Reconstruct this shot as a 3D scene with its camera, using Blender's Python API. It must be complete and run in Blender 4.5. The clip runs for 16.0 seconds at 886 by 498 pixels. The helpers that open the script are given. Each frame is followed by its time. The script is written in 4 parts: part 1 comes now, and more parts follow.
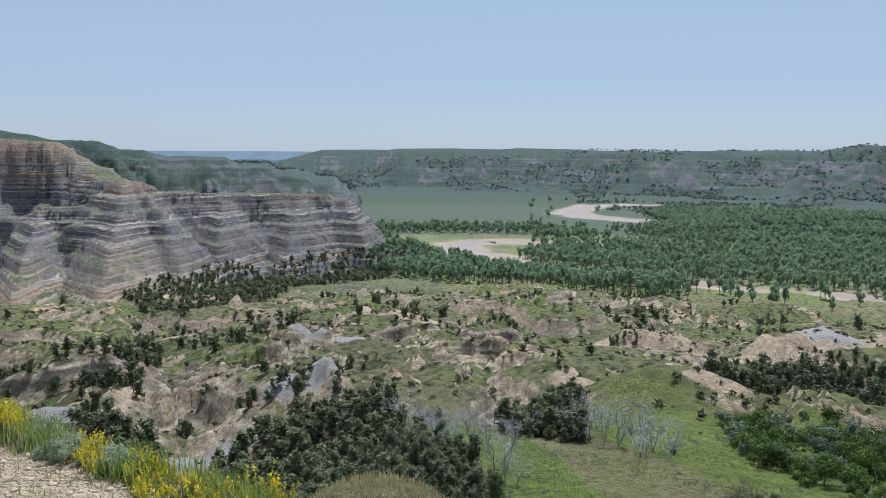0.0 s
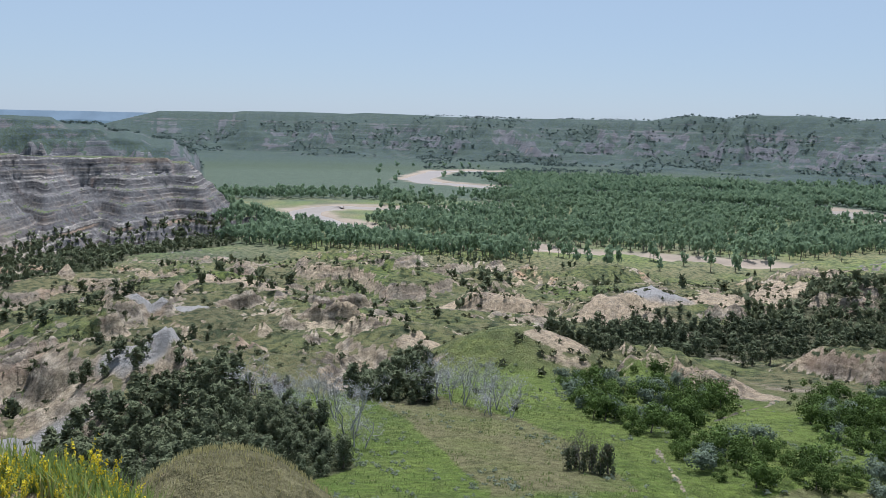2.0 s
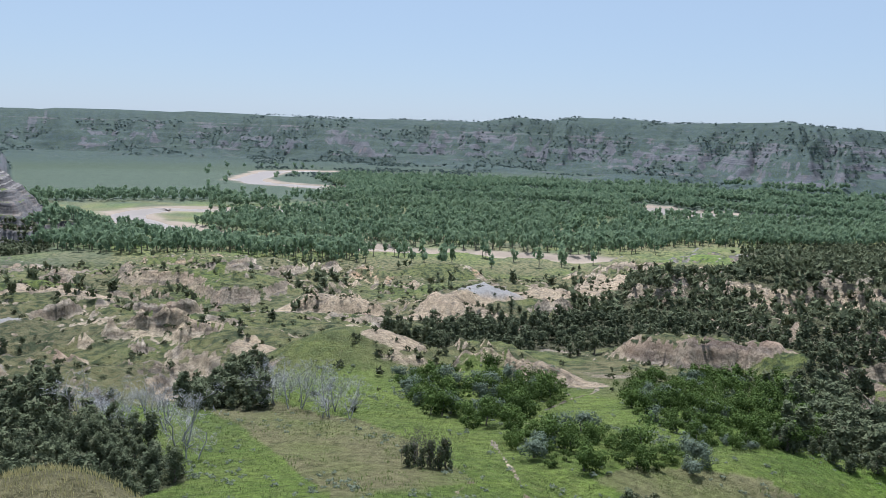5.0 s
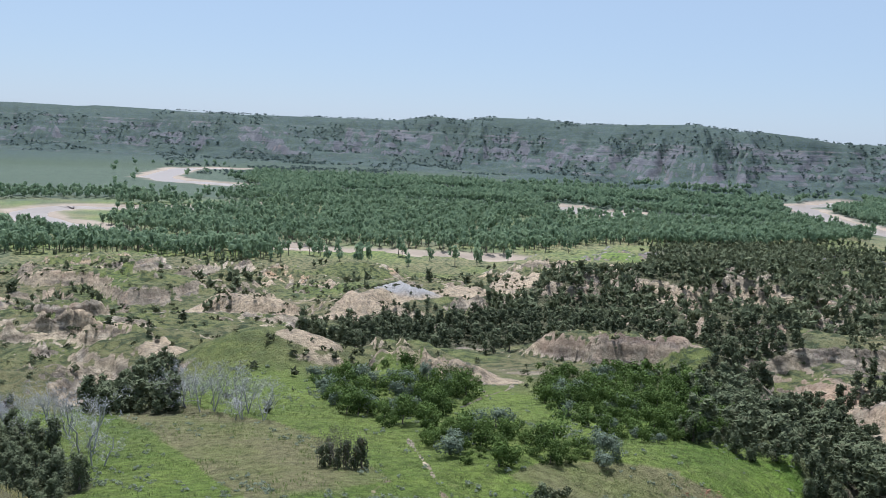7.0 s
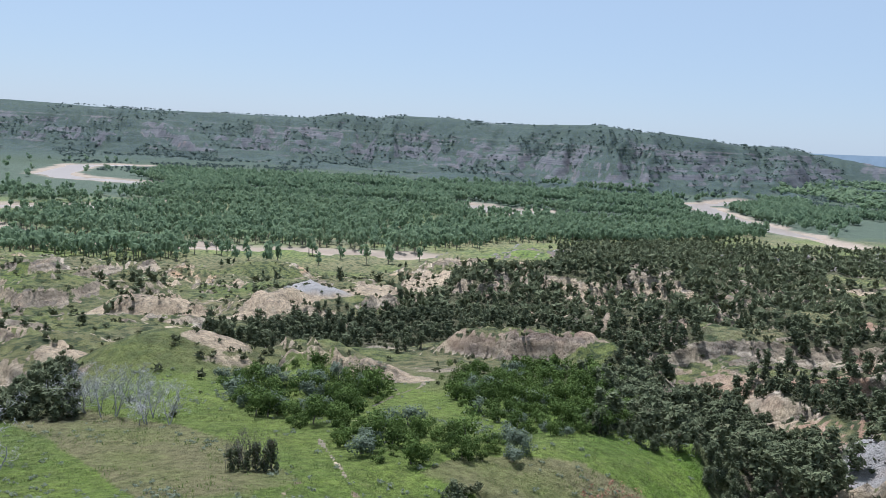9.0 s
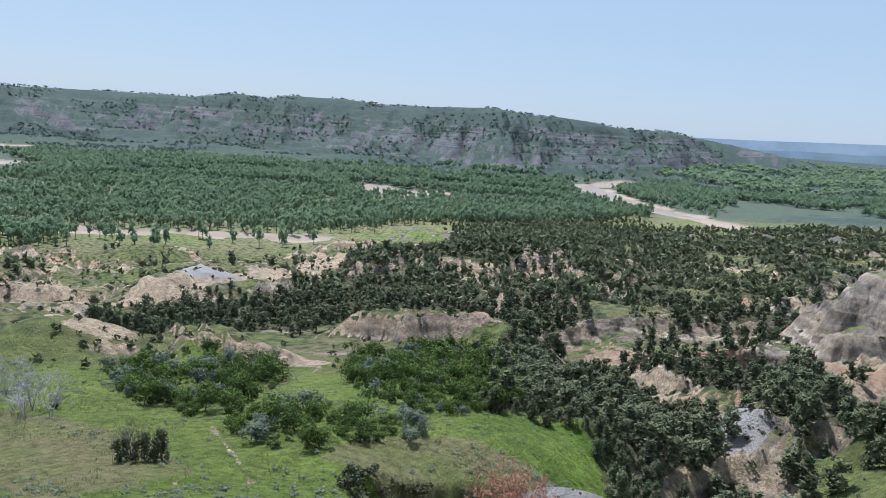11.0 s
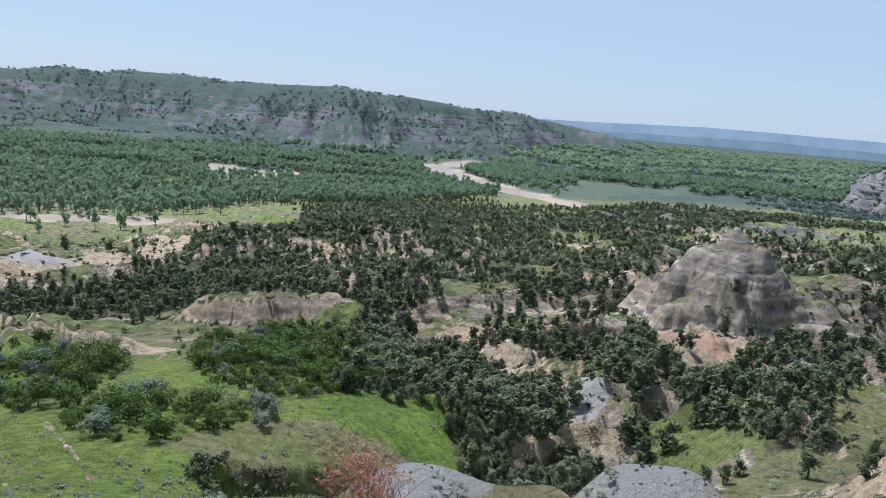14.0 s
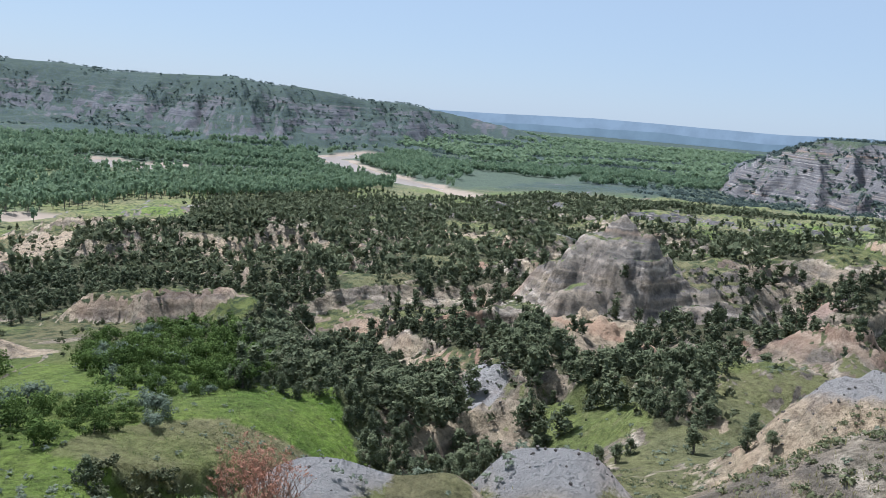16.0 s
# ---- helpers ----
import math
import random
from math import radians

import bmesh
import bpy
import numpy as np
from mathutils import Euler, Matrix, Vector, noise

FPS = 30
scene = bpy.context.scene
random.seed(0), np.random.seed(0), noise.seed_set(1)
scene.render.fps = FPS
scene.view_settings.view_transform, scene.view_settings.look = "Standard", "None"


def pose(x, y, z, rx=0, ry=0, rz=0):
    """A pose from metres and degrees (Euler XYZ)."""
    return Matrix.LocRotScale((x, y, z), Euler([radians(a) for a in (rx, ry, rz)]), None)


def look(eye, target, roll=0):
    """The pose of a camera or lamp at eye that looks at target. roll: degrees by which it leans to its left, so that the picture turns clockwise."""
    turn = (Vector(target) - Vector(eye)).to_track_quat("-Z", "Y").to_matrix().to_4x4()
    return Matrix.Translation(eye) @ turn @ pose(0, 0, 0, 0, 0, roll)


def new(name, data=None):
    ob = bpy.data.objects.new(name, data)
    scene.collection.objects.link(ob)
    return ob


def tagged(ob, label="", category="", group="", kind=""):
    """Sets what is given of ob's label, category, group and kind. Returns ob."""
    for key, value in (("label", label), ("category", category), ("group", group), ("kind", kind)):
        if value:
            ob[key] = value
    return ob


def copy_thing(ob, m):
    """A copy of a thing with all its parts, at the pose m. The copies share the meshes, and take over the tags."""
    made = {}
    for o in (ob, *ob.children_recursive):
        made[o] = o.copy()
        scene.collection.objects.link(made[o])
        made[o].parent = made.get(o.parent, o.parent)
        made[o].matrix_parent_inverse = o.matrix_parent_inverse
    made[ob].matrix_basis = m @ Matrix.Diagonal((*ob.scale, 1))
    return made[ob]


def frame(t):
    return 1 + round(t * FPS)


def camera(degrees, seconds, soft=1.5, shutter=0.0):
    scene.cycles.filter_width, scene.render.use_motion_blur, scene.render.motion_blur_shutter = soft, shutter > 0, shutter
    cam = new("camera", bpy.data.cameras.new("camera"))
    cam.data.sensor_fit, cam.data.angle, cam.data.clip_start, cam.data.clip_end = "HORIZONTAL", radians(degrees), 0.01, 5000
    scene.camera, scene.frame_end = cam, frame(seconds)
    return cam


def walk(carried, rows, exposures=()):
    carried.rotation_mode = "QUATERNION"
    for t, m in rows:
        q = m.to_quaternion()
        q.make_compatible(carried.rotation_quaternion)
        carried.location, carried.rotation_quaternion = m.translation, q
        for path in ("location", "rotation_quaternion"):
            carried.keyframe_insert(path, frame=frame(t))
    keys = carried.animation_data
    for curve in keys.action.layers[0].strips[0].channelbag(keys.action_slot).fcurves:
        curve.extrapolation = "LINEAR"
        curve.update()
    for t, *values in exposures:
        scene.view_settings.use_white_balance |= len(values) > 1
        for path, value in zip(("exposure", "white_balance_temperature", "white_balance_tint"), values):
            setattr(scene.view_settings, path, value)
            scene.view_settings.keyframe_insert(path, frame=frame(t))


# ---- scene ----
EYE = 90.0  # metres over the valley floor
cam = camera(55.82, 16.0, soft=0.85)
ROWS = [
    (0, 0, 0.45, 83.31, -0.34, -0.02),
    (0.5, 0.018, 0.45, 83.09, -0.63, -2.28),
    (1, 0.037, 0.448, 82.63, -0.73, -4.69),
    (1.5, 0.062, 0.446, 81.8, -1.01, -7.73),
    (2, 0.083, 0.442, 81.09, -1.31, -10.37),
    (2.5, 0.1, 0.439, 81.05, -1.52, -12.55),
    (3, 0.114, 0.435, 81.22, -1.74, -14.42),
    (3.5, 0.124, 0.433, 81.28, -1.85, -15.73),
    (4, 0.137, 0.429, 81.3, -1.87, -17.4),
    (4.5, 0.153, 0.423, 81.34, -1.78, -19.57),
    (5, 0.168, 0.417, 81.41, -1.84, -21.64),
    (7.5, 0.219, 0.393, 81.57, -2.7, -28.77),
    (8, 0.231, 0.386, 81.63, -2.78, -30.43),
    (8.5, 0.242, 0.38, 81.7, -2.98, -32.03),
    (9, 0.251, 0.374, 81.72, -3.21, -33.37),
    (11.5, 0.307, 0.329, 80.81, -3.96, -42.37),
    (12, 0.316, 0.32, 80.84, -4.13, -44.01),
    (12.5, 0.324, 0.312, 80.9, -4.29, -45.41),
    (13, 0.332, 0.303, 80.71, -4.5, -46.87),
    (13.5, 0.342, 0.292, 80.48, -4.62, -48.7),
    (14, 0.352, 0.28, 80.29, -4.6, -50.73),
    (14.5, 0.362, 0.267, 80.11, -4.59, -52.74),
    (15, 0.37, 0.256, 80.13, -4.67, -54.51),
    (15.5, 0.377, 0.246, 80.26, -4.75, -56.08),
    (16, 0.385, 0.234, 80.26, -4.77, -57.89),
]
walk(cam, [(t, pose(x, y, EYE, rx, ry, rz)) for t, x, y, rx, ry, rz in ROWS], [(0.0, 0.30, 5560, 13), (4.0, 0.45, 5500, 14), (9.0, 0.52, 5460, 14), (16.0, 0.56, 5450, 14)])


# ---------------------------------------------------------------- the shape of the land
# bearings are degrees clockwise from the first view, distances metres from the overlook; z = 0 is the valley floor


def at(az, r):
    return r * np.sin(np.radians(az)), r * np.cos(np.radians(az))


def hash2(ix, iy, seed):
    h = (ix.astype(np.int64) * 374761393 + iy.astype(np.int64) * 668265263 + seed * 974634777) & 0x7FFFFFFF
    h = ((h ^ (h >> 13)) * 1274126177) & 0x7FFFFFFF
    return (h ^ (h >> 16)) & 0xFFFF


def perlin(x, y, seed=0):
    x0, y0 = np.floor(x), np.floor(y)
    fx, fy = x - x0, y - y0
    u, v = fx * fx * fx * (fx * (fx * 6 - 15) + 10), fy * fy * fy * (fy * (fy * 6 - 15) + 10)
    out = 0.0
    for dx in (0, 1):
        for dy in (0, 1):
            a = hash2(x0 + dx, y0 + dy, seed) * (2 * np.pi / 65536)
            g = np.cos(a) * (fx - dx) + np.sin(a) * (fy - dy)
            out = out + g * (u if dx else 1 - u) * (v if dy else 1 - v)
    return out * 1.5


def fbm(x, y, size, octaves=4, seed=0, gain=0.5):
    s, a, f = 0.0, 1.0, 1.0 / size
    for k in range(octaves):
        s, a, f = s + a * perlin(x * f + 17.3 * k, y * f - 9.1 * k, seed + k), a * gain, f * 2.03
    return s


def ridged(x, y, size, octaves=4, seed=0):
    s, a, f = 0.0, 1.0, 1.0 / size
    for k in range(octaves):
        s, a, f = s + a * (1 - 2.2 * np.abs(perlin(x * f + 31.7 * k, y * f + 5.3 * k, seed + k))), a * 0.5, f * 2.1
    return s


def step(a, b, v):
    t = np.clip((v - a) / (b - a), 0, 1)
    return t * t * (3 - 2 * t)


def terrace(z, high, sharp):
    """Level benches with steep scarps between them."""
    w = z / high
    k = np.floor(w)
    return high * (k + step(1 - sharp, 1.0, w - k))


def mound(x, y, az, r, h, wide, deep, turn=0.0, p=2.0):
    """A hill of height h: wide across the line of sight, deep along it, turned by degrees; a high p gives a flat top with steep sides."""
    cx, cy = at(az, r)
    a = math.radians(az - turn)
    u, v = (x - cx) * math.cos(a) - (y - cy) * math.sin(a), (x - cx) * math.sin(a) + (y - cy) * math.cos(a)
    q = np.sqrt((u / wide) ** 2 + (v / deep) ** 2)
    return h * np.exp(-(q ** p) * 0.9)


def along(x, y, points):
    """Distance to a chain of (bearing, distance) points, and how far along the chain (0 to 1) the nearest place is."""
    xy = [at(*q) for q in points]
    best, where = np.full(np.shape(x), 1e9), np.zeros(np.shape(x))
    for k in range(len(xy) - 1):
        (ax, ay), (bx, by) = xy[k], xy[k + 1]
        t = np.clip(((x - ax) * (bx - ax) + (y - ay) * (by - ay)) / ((bx - ax) ** 2 + (by - ay) ** 2), 0, 1)
        d = np.hypot(x - ax - t * (bx - ax), y - ay - t * (by - ay))
        where, best = np.where(d < best, (k + t) / (len(xy) - 1), where), np.minimum(d, best)
    return best, where


# the hillside's fall below the eye, by distance
FALL_R = np.array([0, 12, 24, 38, 59, 81, 119, 186, 258, 372, 477, 560, 630, 5200])
FALL_D = np.array([0, 6.5, 12.5, 19, 27.6, 31.8, 38.2, 48.6, 57.4, 69, 79, 87, 90, 90])
LOG_R = np.linspace(0, 8.6, 800)
FALL = np.convolve(np.pad(np.interp(np.exp(LOG_R), FALL_R, FALL_D), 20, "edge"), np.ones(41) / 41, "valid")

# bearing and height of the far ridge's crest over the eye's level, in degrees
CREST_A = [-60, -12.4, -10.8, -8.15, -4.7, 4.5, 14.9, 18.4, 24.2, 26.8, 28.7, 30.2, 33.9, 36.8, 40, 43.9, 46.8, 48.2, 50.4, 52.5, 55.3, 57.4, 59.7, 62, 64.8, 68]
CREST_E = [-1.2, -1.2, -0.73, 0.0, 0.06, 0.15, 0.0, 0.02, 0.05, 0.44, 0.25, 0.53, 0.55, 0.31, 0.44, 0.63, 0.29, 0.32, 0.13, -0.2, -0.15, -0.43, -0.72, -1.1, -1.61, -2.6]
FOOT_A, FOOT_R = [-20, -5, 12, 22, 30, 36, 41, 47, 53, 65, 72], [2200, 2120, 1820, 1760, 1650, 1540, 1360, 1310, 1500, 2450, 3200]
# the bluff on the left, behind the spur
LEFT_A = [-60, -27.7, -24, -22.1, -19.9, -18, -16.4, -14.5, -13.1, -12.4, -11.7, -11, -9.3, -7.3, -6.0, -4.8]
LEFT_E = [1.4, 0.97, 0.6, 0.35, -0.14, -0.55, -0.67, -0.8, -1.3, -1.11, -1.3, -1.7, -2.0, -2.5, -3.6, -6.5]
SPUR = [(-35, 660), (-27, 625), (-20.9, 610), (-13.7, 660), (-7.7, 690), (-3.6, 682)]
CLEFT = [(-19.2, 278), (-18.4, 200), (-17.9, 152), (-16.4, 107), (-11.5, 85)]
RAVINE = [(38, 60), (46, 66), (52, 70), (57, 84), (60, 110), (58, 152), (52, 195), (45, 240)]
RAVINE_2 = [(60, 60), (69, 115), (75, 143), (83, 180)]
# spurs that run down from it: courses, and their heights at the start, half way and at the end
BUTTRESSES = [
    ([(-20.75, 608), (-21.2, 545), (-22.3, 470)], (71, 48, 18)), ([(-20.3, 610), (-18.4, 560), (-17.2, 500)], (69, 46, 14)),
    ([(-14.6, 652), (-14.9, 600), (-15.2, 540)], (57, 40, 14)), ([(-9.4, 682), (-10.1, 628), (-10.8, 560)], (55.5, 40, 10)),
    ([(-6.8, 690), (-5.9, 645), (-4.6, 590)], (53, 36, 8)), ([(-25.5, 640), (-26.2, 560), (-27.4, 470)], (54, 36, 16)),
]
# the river's reaches: half its width, and its course
REACHES = [
    (15.0, [(36, 558), (31.5, 562), (24.5, 566), (17.9, 576), (11.5, 596), (7, 622), (4, 680), (1.6, 745), (1.0, 800), (3.2, 842), (6.4, 832), (9.4, 820), (14, 880)]),
    (20.0, [(13.4, 1470), (10.4, 1440), (8.5, 1240), (9.8, 1170), (11.9, 1150), (14, 1120)]),
    (22.0, [(36.0, 1010), (37.6, 935), (39.7, 975)]),
    (18.0, [(53.4, 1420), (50.6, 1250), (52.2, 1110), (54.6, 1000), (58.8, 885), (63, 800)]),
]


def river(x, y):
    """Distance from the water's edge, negative in the river."""
    d = np.full(np.shape(x), 1e9)
    for half, chain in REACHES:
        d = np.minimum(d, along(x, y, chain)[0] - half)
    return d + 5 * fbm(x, y, 50, 2, 33)


def land(x, y):
    """Height of the ground."""
    r, az = np.hypot(x, y), np.degrees(np.arctan2(x, y))
    wob = fbm(x, y, 90, 3, 5)
    # the hillside, reaching farther out towards the right
    far = np.interp(az, [-90, 14, 19, 31, 35, 41, 53, 60, 65, 70, 90], [1, 1, 0.92, 0.92, 1.05, 1.22, 1.34, 1.46, 1.75, 1.95, 2.2])
    reach = r / (1 + (far - 1) * step(110, 480, r)) * (1 - 0.05 * wob * step(60, 200, r))
    z = EYE - np.interp(np.log(np.maximum(reach, 1.0)), LOG_R, FALL)
    # the rim of the overlook itself
    rim = np.interp(az, [-180, -60, -26.5, -22.7, -19.5, -15, -10.5, -4, 6, 60, 90, 180], [14, 12, 6.85, 6.0, 5.5, 4.9, 4.4, 3.6, 2.8, 2.3, 2.6, 14])
    top = EYE - 1.62 - 0.04 * r - 0.5 * np.maximum(r - rim, 0) ** 1.2
    near = step(26, 12, r)
    z = z * (1 - near) + np.maximum(np.minimum(z, EYE - 1.62 - 0.42 * r), top) * near
    floor = step(0, 14, z)          # 1 on the slopes, 0 on the valley floor
    # broken badland relief on the slopes
    calm = step(25, 33, az) * step(52, 47, az) * step(205, 185, r) + step(-6, 0, az) * step(30, 24, az) * step(118, 100, r) + step(8, 12, az) * step(24, 21, az) * step(175, 160, r)
    calm = calm + 0.75 * mound(x, y, 31, 208, 1.0, 70, 34, 0, 3.0)
    rough = step(70, 120, r + 35 * step(-4, -12, az)) * floor * (1 - 0.92 * np.clip(calm, 0, 1)) * (1 - 0.35 * step(600, 800, r))
    wx, wy = x + 16 * fbm(x, y, 60, 2, 31), y + 16 * fbm(x, y, 60, 2, 32)
    swell = (7.0 * fbm(wx, wy, 80, 2, 3) + 3.4 * fbm(wx, wy, 32, 2, 21)) * (1 - 0.5 * step(330, 470, r))
    gully = 1.5 * (ridged(wx, wy, 17, 3, 11) - 0.7)
    body = z + rough * (swell + gully)
    benches = terrace(body + 2.0 * fbm(x, y, 140, 2, 22), 5.2, 0.42) - 2.0 * fbm(x, y, 140, 2, 22)
    z = z + rough * (0.3 * body + 0.7 * benches - z)
    z = z + (0.4 * (ridged(x, y, 9, 2, 13) - 0.6) + 0.32 * (ridged(x, y, 3.6, 2, 12) - 0.6) * step(330, 240, r)) * rough
    z = z + step(40, 90, r) * (0.45 * fbm(x, y, 26, 3, 9)) + 0.12 * fbm(x, y, 5, 3, 10) * step(6, 20, r)
    # named hills
    z = z + mound(x, y, 16.2, 144, 6.0, 13, 12, 0, 2.6) + mound(x, y, 27.8, 131, 3.4, 7, 4.5, 0, 3.0)
    z = z + mound(x + 4 * fbm(x, y, 9, 4, 28), y + 4 * fbm(x, y, 9, 4, 29), 39.6, 170, 5.6, 16, 8, -8, 5.0) + mound(x, y, 46.1, 165, 4.0, 8, 7, 0, 2.5)
    z = z + mound(x, y, -9.0, 150, 2.4, 8, 6, 0, 2.5) + mound(x, y, 24.7, 279, 4.0, 10, 9, 0, 2.5)
    z = z + mound(x, y, -5.7, 292, 9.0, 34, 30, 0, 2.6) + mound(x, y, -21.3, 190, 4.5, 16, 45, 6, 2.4)
    z = z + mound(x, y, -9.3, 113, -3.0, 16, 18, 0, 2.0) + mound(x, y, 21.8, 435, 7, 22, 18, 0, 2.2)
    z = z + mound(x, y, 35.3, 431, 6, 40, 22, 30, 2.2) + mound(x, y, 47.7, 364, 6, 22, 18, 0, 2.2)
    z = z + mound(x, y, -4.6, 26, 3.3, 3.6, 3.4, 10, 2.4) + mound(x, y, 67.6, 41, 3.6, 3.7, 3.6, 0, 3.8)
    z = z + mound(x, y, 51.6, 33, 2.2, 3.1, 2.6, 0, 3.2) + mound(x, y, 60.1, 34, 2.0, 2.0, 3.0, 0, 2.4)
    z = z + mound(x, y, 88.0, 77, 12.0, 9, 11, 15, 2.6) + mound(x, y, 92, 38, 8.2, 8.7, 7, 0, 2.0) + mound(x, y, 86.1, 170, 9, 15, 14, 0, 2.6)
    z = z + mound(x, y, 71.0, 107, 5.0, 9, 14, 30, 2.4) + mound(x, y, 61.8, 124, 3.5, 5, 16, 22, 2.4)
    z = z + mound(x, y, 83.0, 273, 17, 38, 30, 0, 2.6)
    knob = mound(x, y, 39.6, 170, 1.0, 20, 12, 0, 3.0) + mound(x, y, 88, 77, 1.0, 13, 13, 0, 3.0) + mound(x, y, 86.1, 170, 1.0, 20, 18, 0, 3.0) + mound(x, y, 69.5, 172, 1.0, 16, 26, 0, 3.0) + mound(x, y, 28, 131, 1.0, 9, 6, 0, 3.0)
    z = z + knob * (0.9 * (ridged(x, y, 8, 3, 14) - 0.65) + 0.4 * (ridged(x, y, 3, 2, 15) - 0.6))
    # the layered pyramid and the ridge that runs off behind it
    cx, cy = at(70.8, 216)
    px, py = (x - cx), (y - cy)
    a = np.arctan2(py, px)
    q = np.hypot(px, py) * (1 + 0.14 * perlin(np.cos(a) * 2.1 + 5, np.sin(a) * 2.1, 40)) + (1.8 * fbm(px, py, 7, 4, 41) + 1.0 * np.abs(perlin(np.cos(a) * 4, np.sin(a) * 4, 42))) * step(2, 6, np.hypot(px, py))
    cone = np.interp(q, [0, 1, 3.2, 6.5, 10, 12.5, 14.5, 17.5, 20.5, 27, 36, 46, 220], [67.4, 66.2, 63.6, 61.4, 59, 56, 53.4, 48.5, 43.5, 38.5, 33, 27, -120])
    cone = cone + mound(x, y, 72.6, 214, 1.6, 2.0, 2.6, 0, 2.4) + 0.75 * np.sin(cone * 1.7 + 2 * fbm(px, py, 9, 2, 46)) * step(66.5, 64, cone) * step(30, 36, cone)
    d, s = along(x, y, [(71.5, 222), (75, 230), (79, 258), (84, 268), (92, 270)])
    d = d + 5 * ridged(x, y, 24, 4, 43) - 3
    back = np.interp(s, [0, 0.25, 0.5, 0.75, 1], [57, 55, 54, 57, 57]) - np.interp(d, [0, 7, 14, 26, 44, 300], [0, 1.5, 5.5, 13, 25, 250])
    d, s = along(x, y, [(69.5, 208), (67.2, 196), (65, 190)])
    shoulder = np.interp(s, [0, 0.5, 1], [52, 49, 42]) - np.interp(d + 3 * ridged(x, y, 12, 3, 44), [0, 4, 14, 26, 300], [0, 2, 10, 20, 250])
    z = np.maximum.reduce([z, cone, back, shoulder])
    # a cut bank along the near edge of the meadow
    lip = np.interp(az, [34, 37, 43, 46, 50, 55, 58], [68, 70.5, 72.5, 76, 79, 81, 83]) + 1.5 * fbm(x, y, 5, 3, 47)
    z = z - 2.4 * step(-0.2, 2.6, lip - r) * step(20, 9, lip - r) * step(35, 38, az) * step(58, 54, az)
    # ravines
    for chain, deep, wide in ((CLEFT, 8.0, 9.0), (RAVINE, 8.0, 11.0), (RAVINE_2, 7.0, 10.0)):
        d, s = along(x, y, chain)
        z = z - deep * np.exp(-((d / wide) ** 2)) * np.sin(np.pi * np.clip(s, 0.04, 0.96)) ** 0.5
    # the spur with its level cap, and the bluff behind it
    d, s = along(x, y, SPUR)
    cap = np.interp(s, [0, 0.2, 0.33, 0.4, 0.46, 0.52, 0.6, 0.8, 0.9, 1.0], [44, 46, 52, 70, 61, 57, 56, 54.5, 33, 9])
    run = az * 11.4
    noses = ridged(run + 22 * fbm(x, y, 90, 2, 60), 0.5 * r, 84, 2, 63) - 0.62
    rills = ridged(run + 9 * fbm(x, y, 40, 2, 66), 0.8 * r, 24, 3, 65) - 0.68
    gullies = ridged(run + 5 * fbm(x, y, 20, 2, 68), 1.1 * r, 9, 2, 69) - 0.62
    wear = lambda d: 1.6 * gullies * step(2, 12, d) + 34 * noses * step(3, 60, d) + 4.5 * rills * step(2, 22, d)
    fall = lambda side: np.interp(np.clip(side, 0, None), [0, 2, 4, 23, 29, 46, 52, 72, 105, 900], [0, 0.6, 5, 24, 25.5, 43, 44.5, 57, 66, 700])
    spur = cap - fall(d - 6 - wear(d))
    for chain, heights in BUTTRESSES:
        d, s = along(x, y, chain)
        d = np.clip(d * (0.9 + 0.25 * fbm(x, y, 60, 2, 64)) - 1 - 0.5 * wear(d), 0, None)
        spur = np.maximum(spur, np.interp(s, [0, 0.5, 1], heights) - 0.85 * d)
    d, s = along(x, y, [(-45, 820), (-27.5, 800), (-24.6, 790), (-22.9, 770), (-21.4, 660)])
    spur = np.maximum(spur, np.interp(s, [0, 0.25, 0.5, 0.75, 1], [101, 98, 95.5, 78, 68]) - fall(d - 8 - wear(d)) * 1.0)
    spur = spur + (1.5 * np.sin(spur * 0.8 + 1.2 * fbm(x, y, 80, 2, 67)) + 0.55 * np.sin(spur * 2.1)) * step(96, 90, spur)
    z = np.maximum(z, spur)
    bluff_top = EYE + 1050 * np.tan(np.radians(np.interp(az, LEFT_A, LEFT_E)))
    back = 1050 - r + 24 * fbm(x, y, 140, 3, 70)
    ribs = 1 - 2.4 * np.abs(perlin(az * 0.24 + 0.3 * fbm(x, y, 120, 3, 72), r * 0.003, 71))
    back = np.clip(back - (130 * (ribs - 0.6) * step(0, 170, back) + 30 * (ridged(x, y, 70, 5, 73) - 0.7) * step(0, 70, back)), 0, None)
    face = bluff_top - np.interp(back, [0, 10, 60, 75, 140, 160, 260, 400, 1200], [0, 2, 22, 33, 55, 66, 98, 140, 400])
    face = face + 1.9 * np.sin(face * 0.6) + 0.6 * np.sin(face * 1.7)
    z = np.maximum(z, np.where((az > -100) & (az < -4.6), np.where(r < 1500, face, bluff_top - (r - 1500) * 0.3), -50))
    # the far ridge
    foot = np.interp(az, FOOT_A, FOOT_R)
    brow = foot + 470
    crest = EYE + brow * np.tan(np.radians(np.interp(az, CREST_A, CREST_E))) + 3
    u = (r - foot) / 470 + 0.06 * fbm(x, y, 220, 3, 80)
    q = az + 0.006 * (r - foot) * fbm(az, 0 * az, 9, 2, 82) + 0.5 * fbm(x, y, 150, 3, 83)
    big, mid, small = (ridged(q * k, 0.0016 * r * k, 1.0, 2, seed) - 0.62 for k, seed in ((0.15, 81), (0.42, 86), (1.15, 88)))
    open_face = step(-0.08, 0.3, u) * step(1.02, 0.7, u)
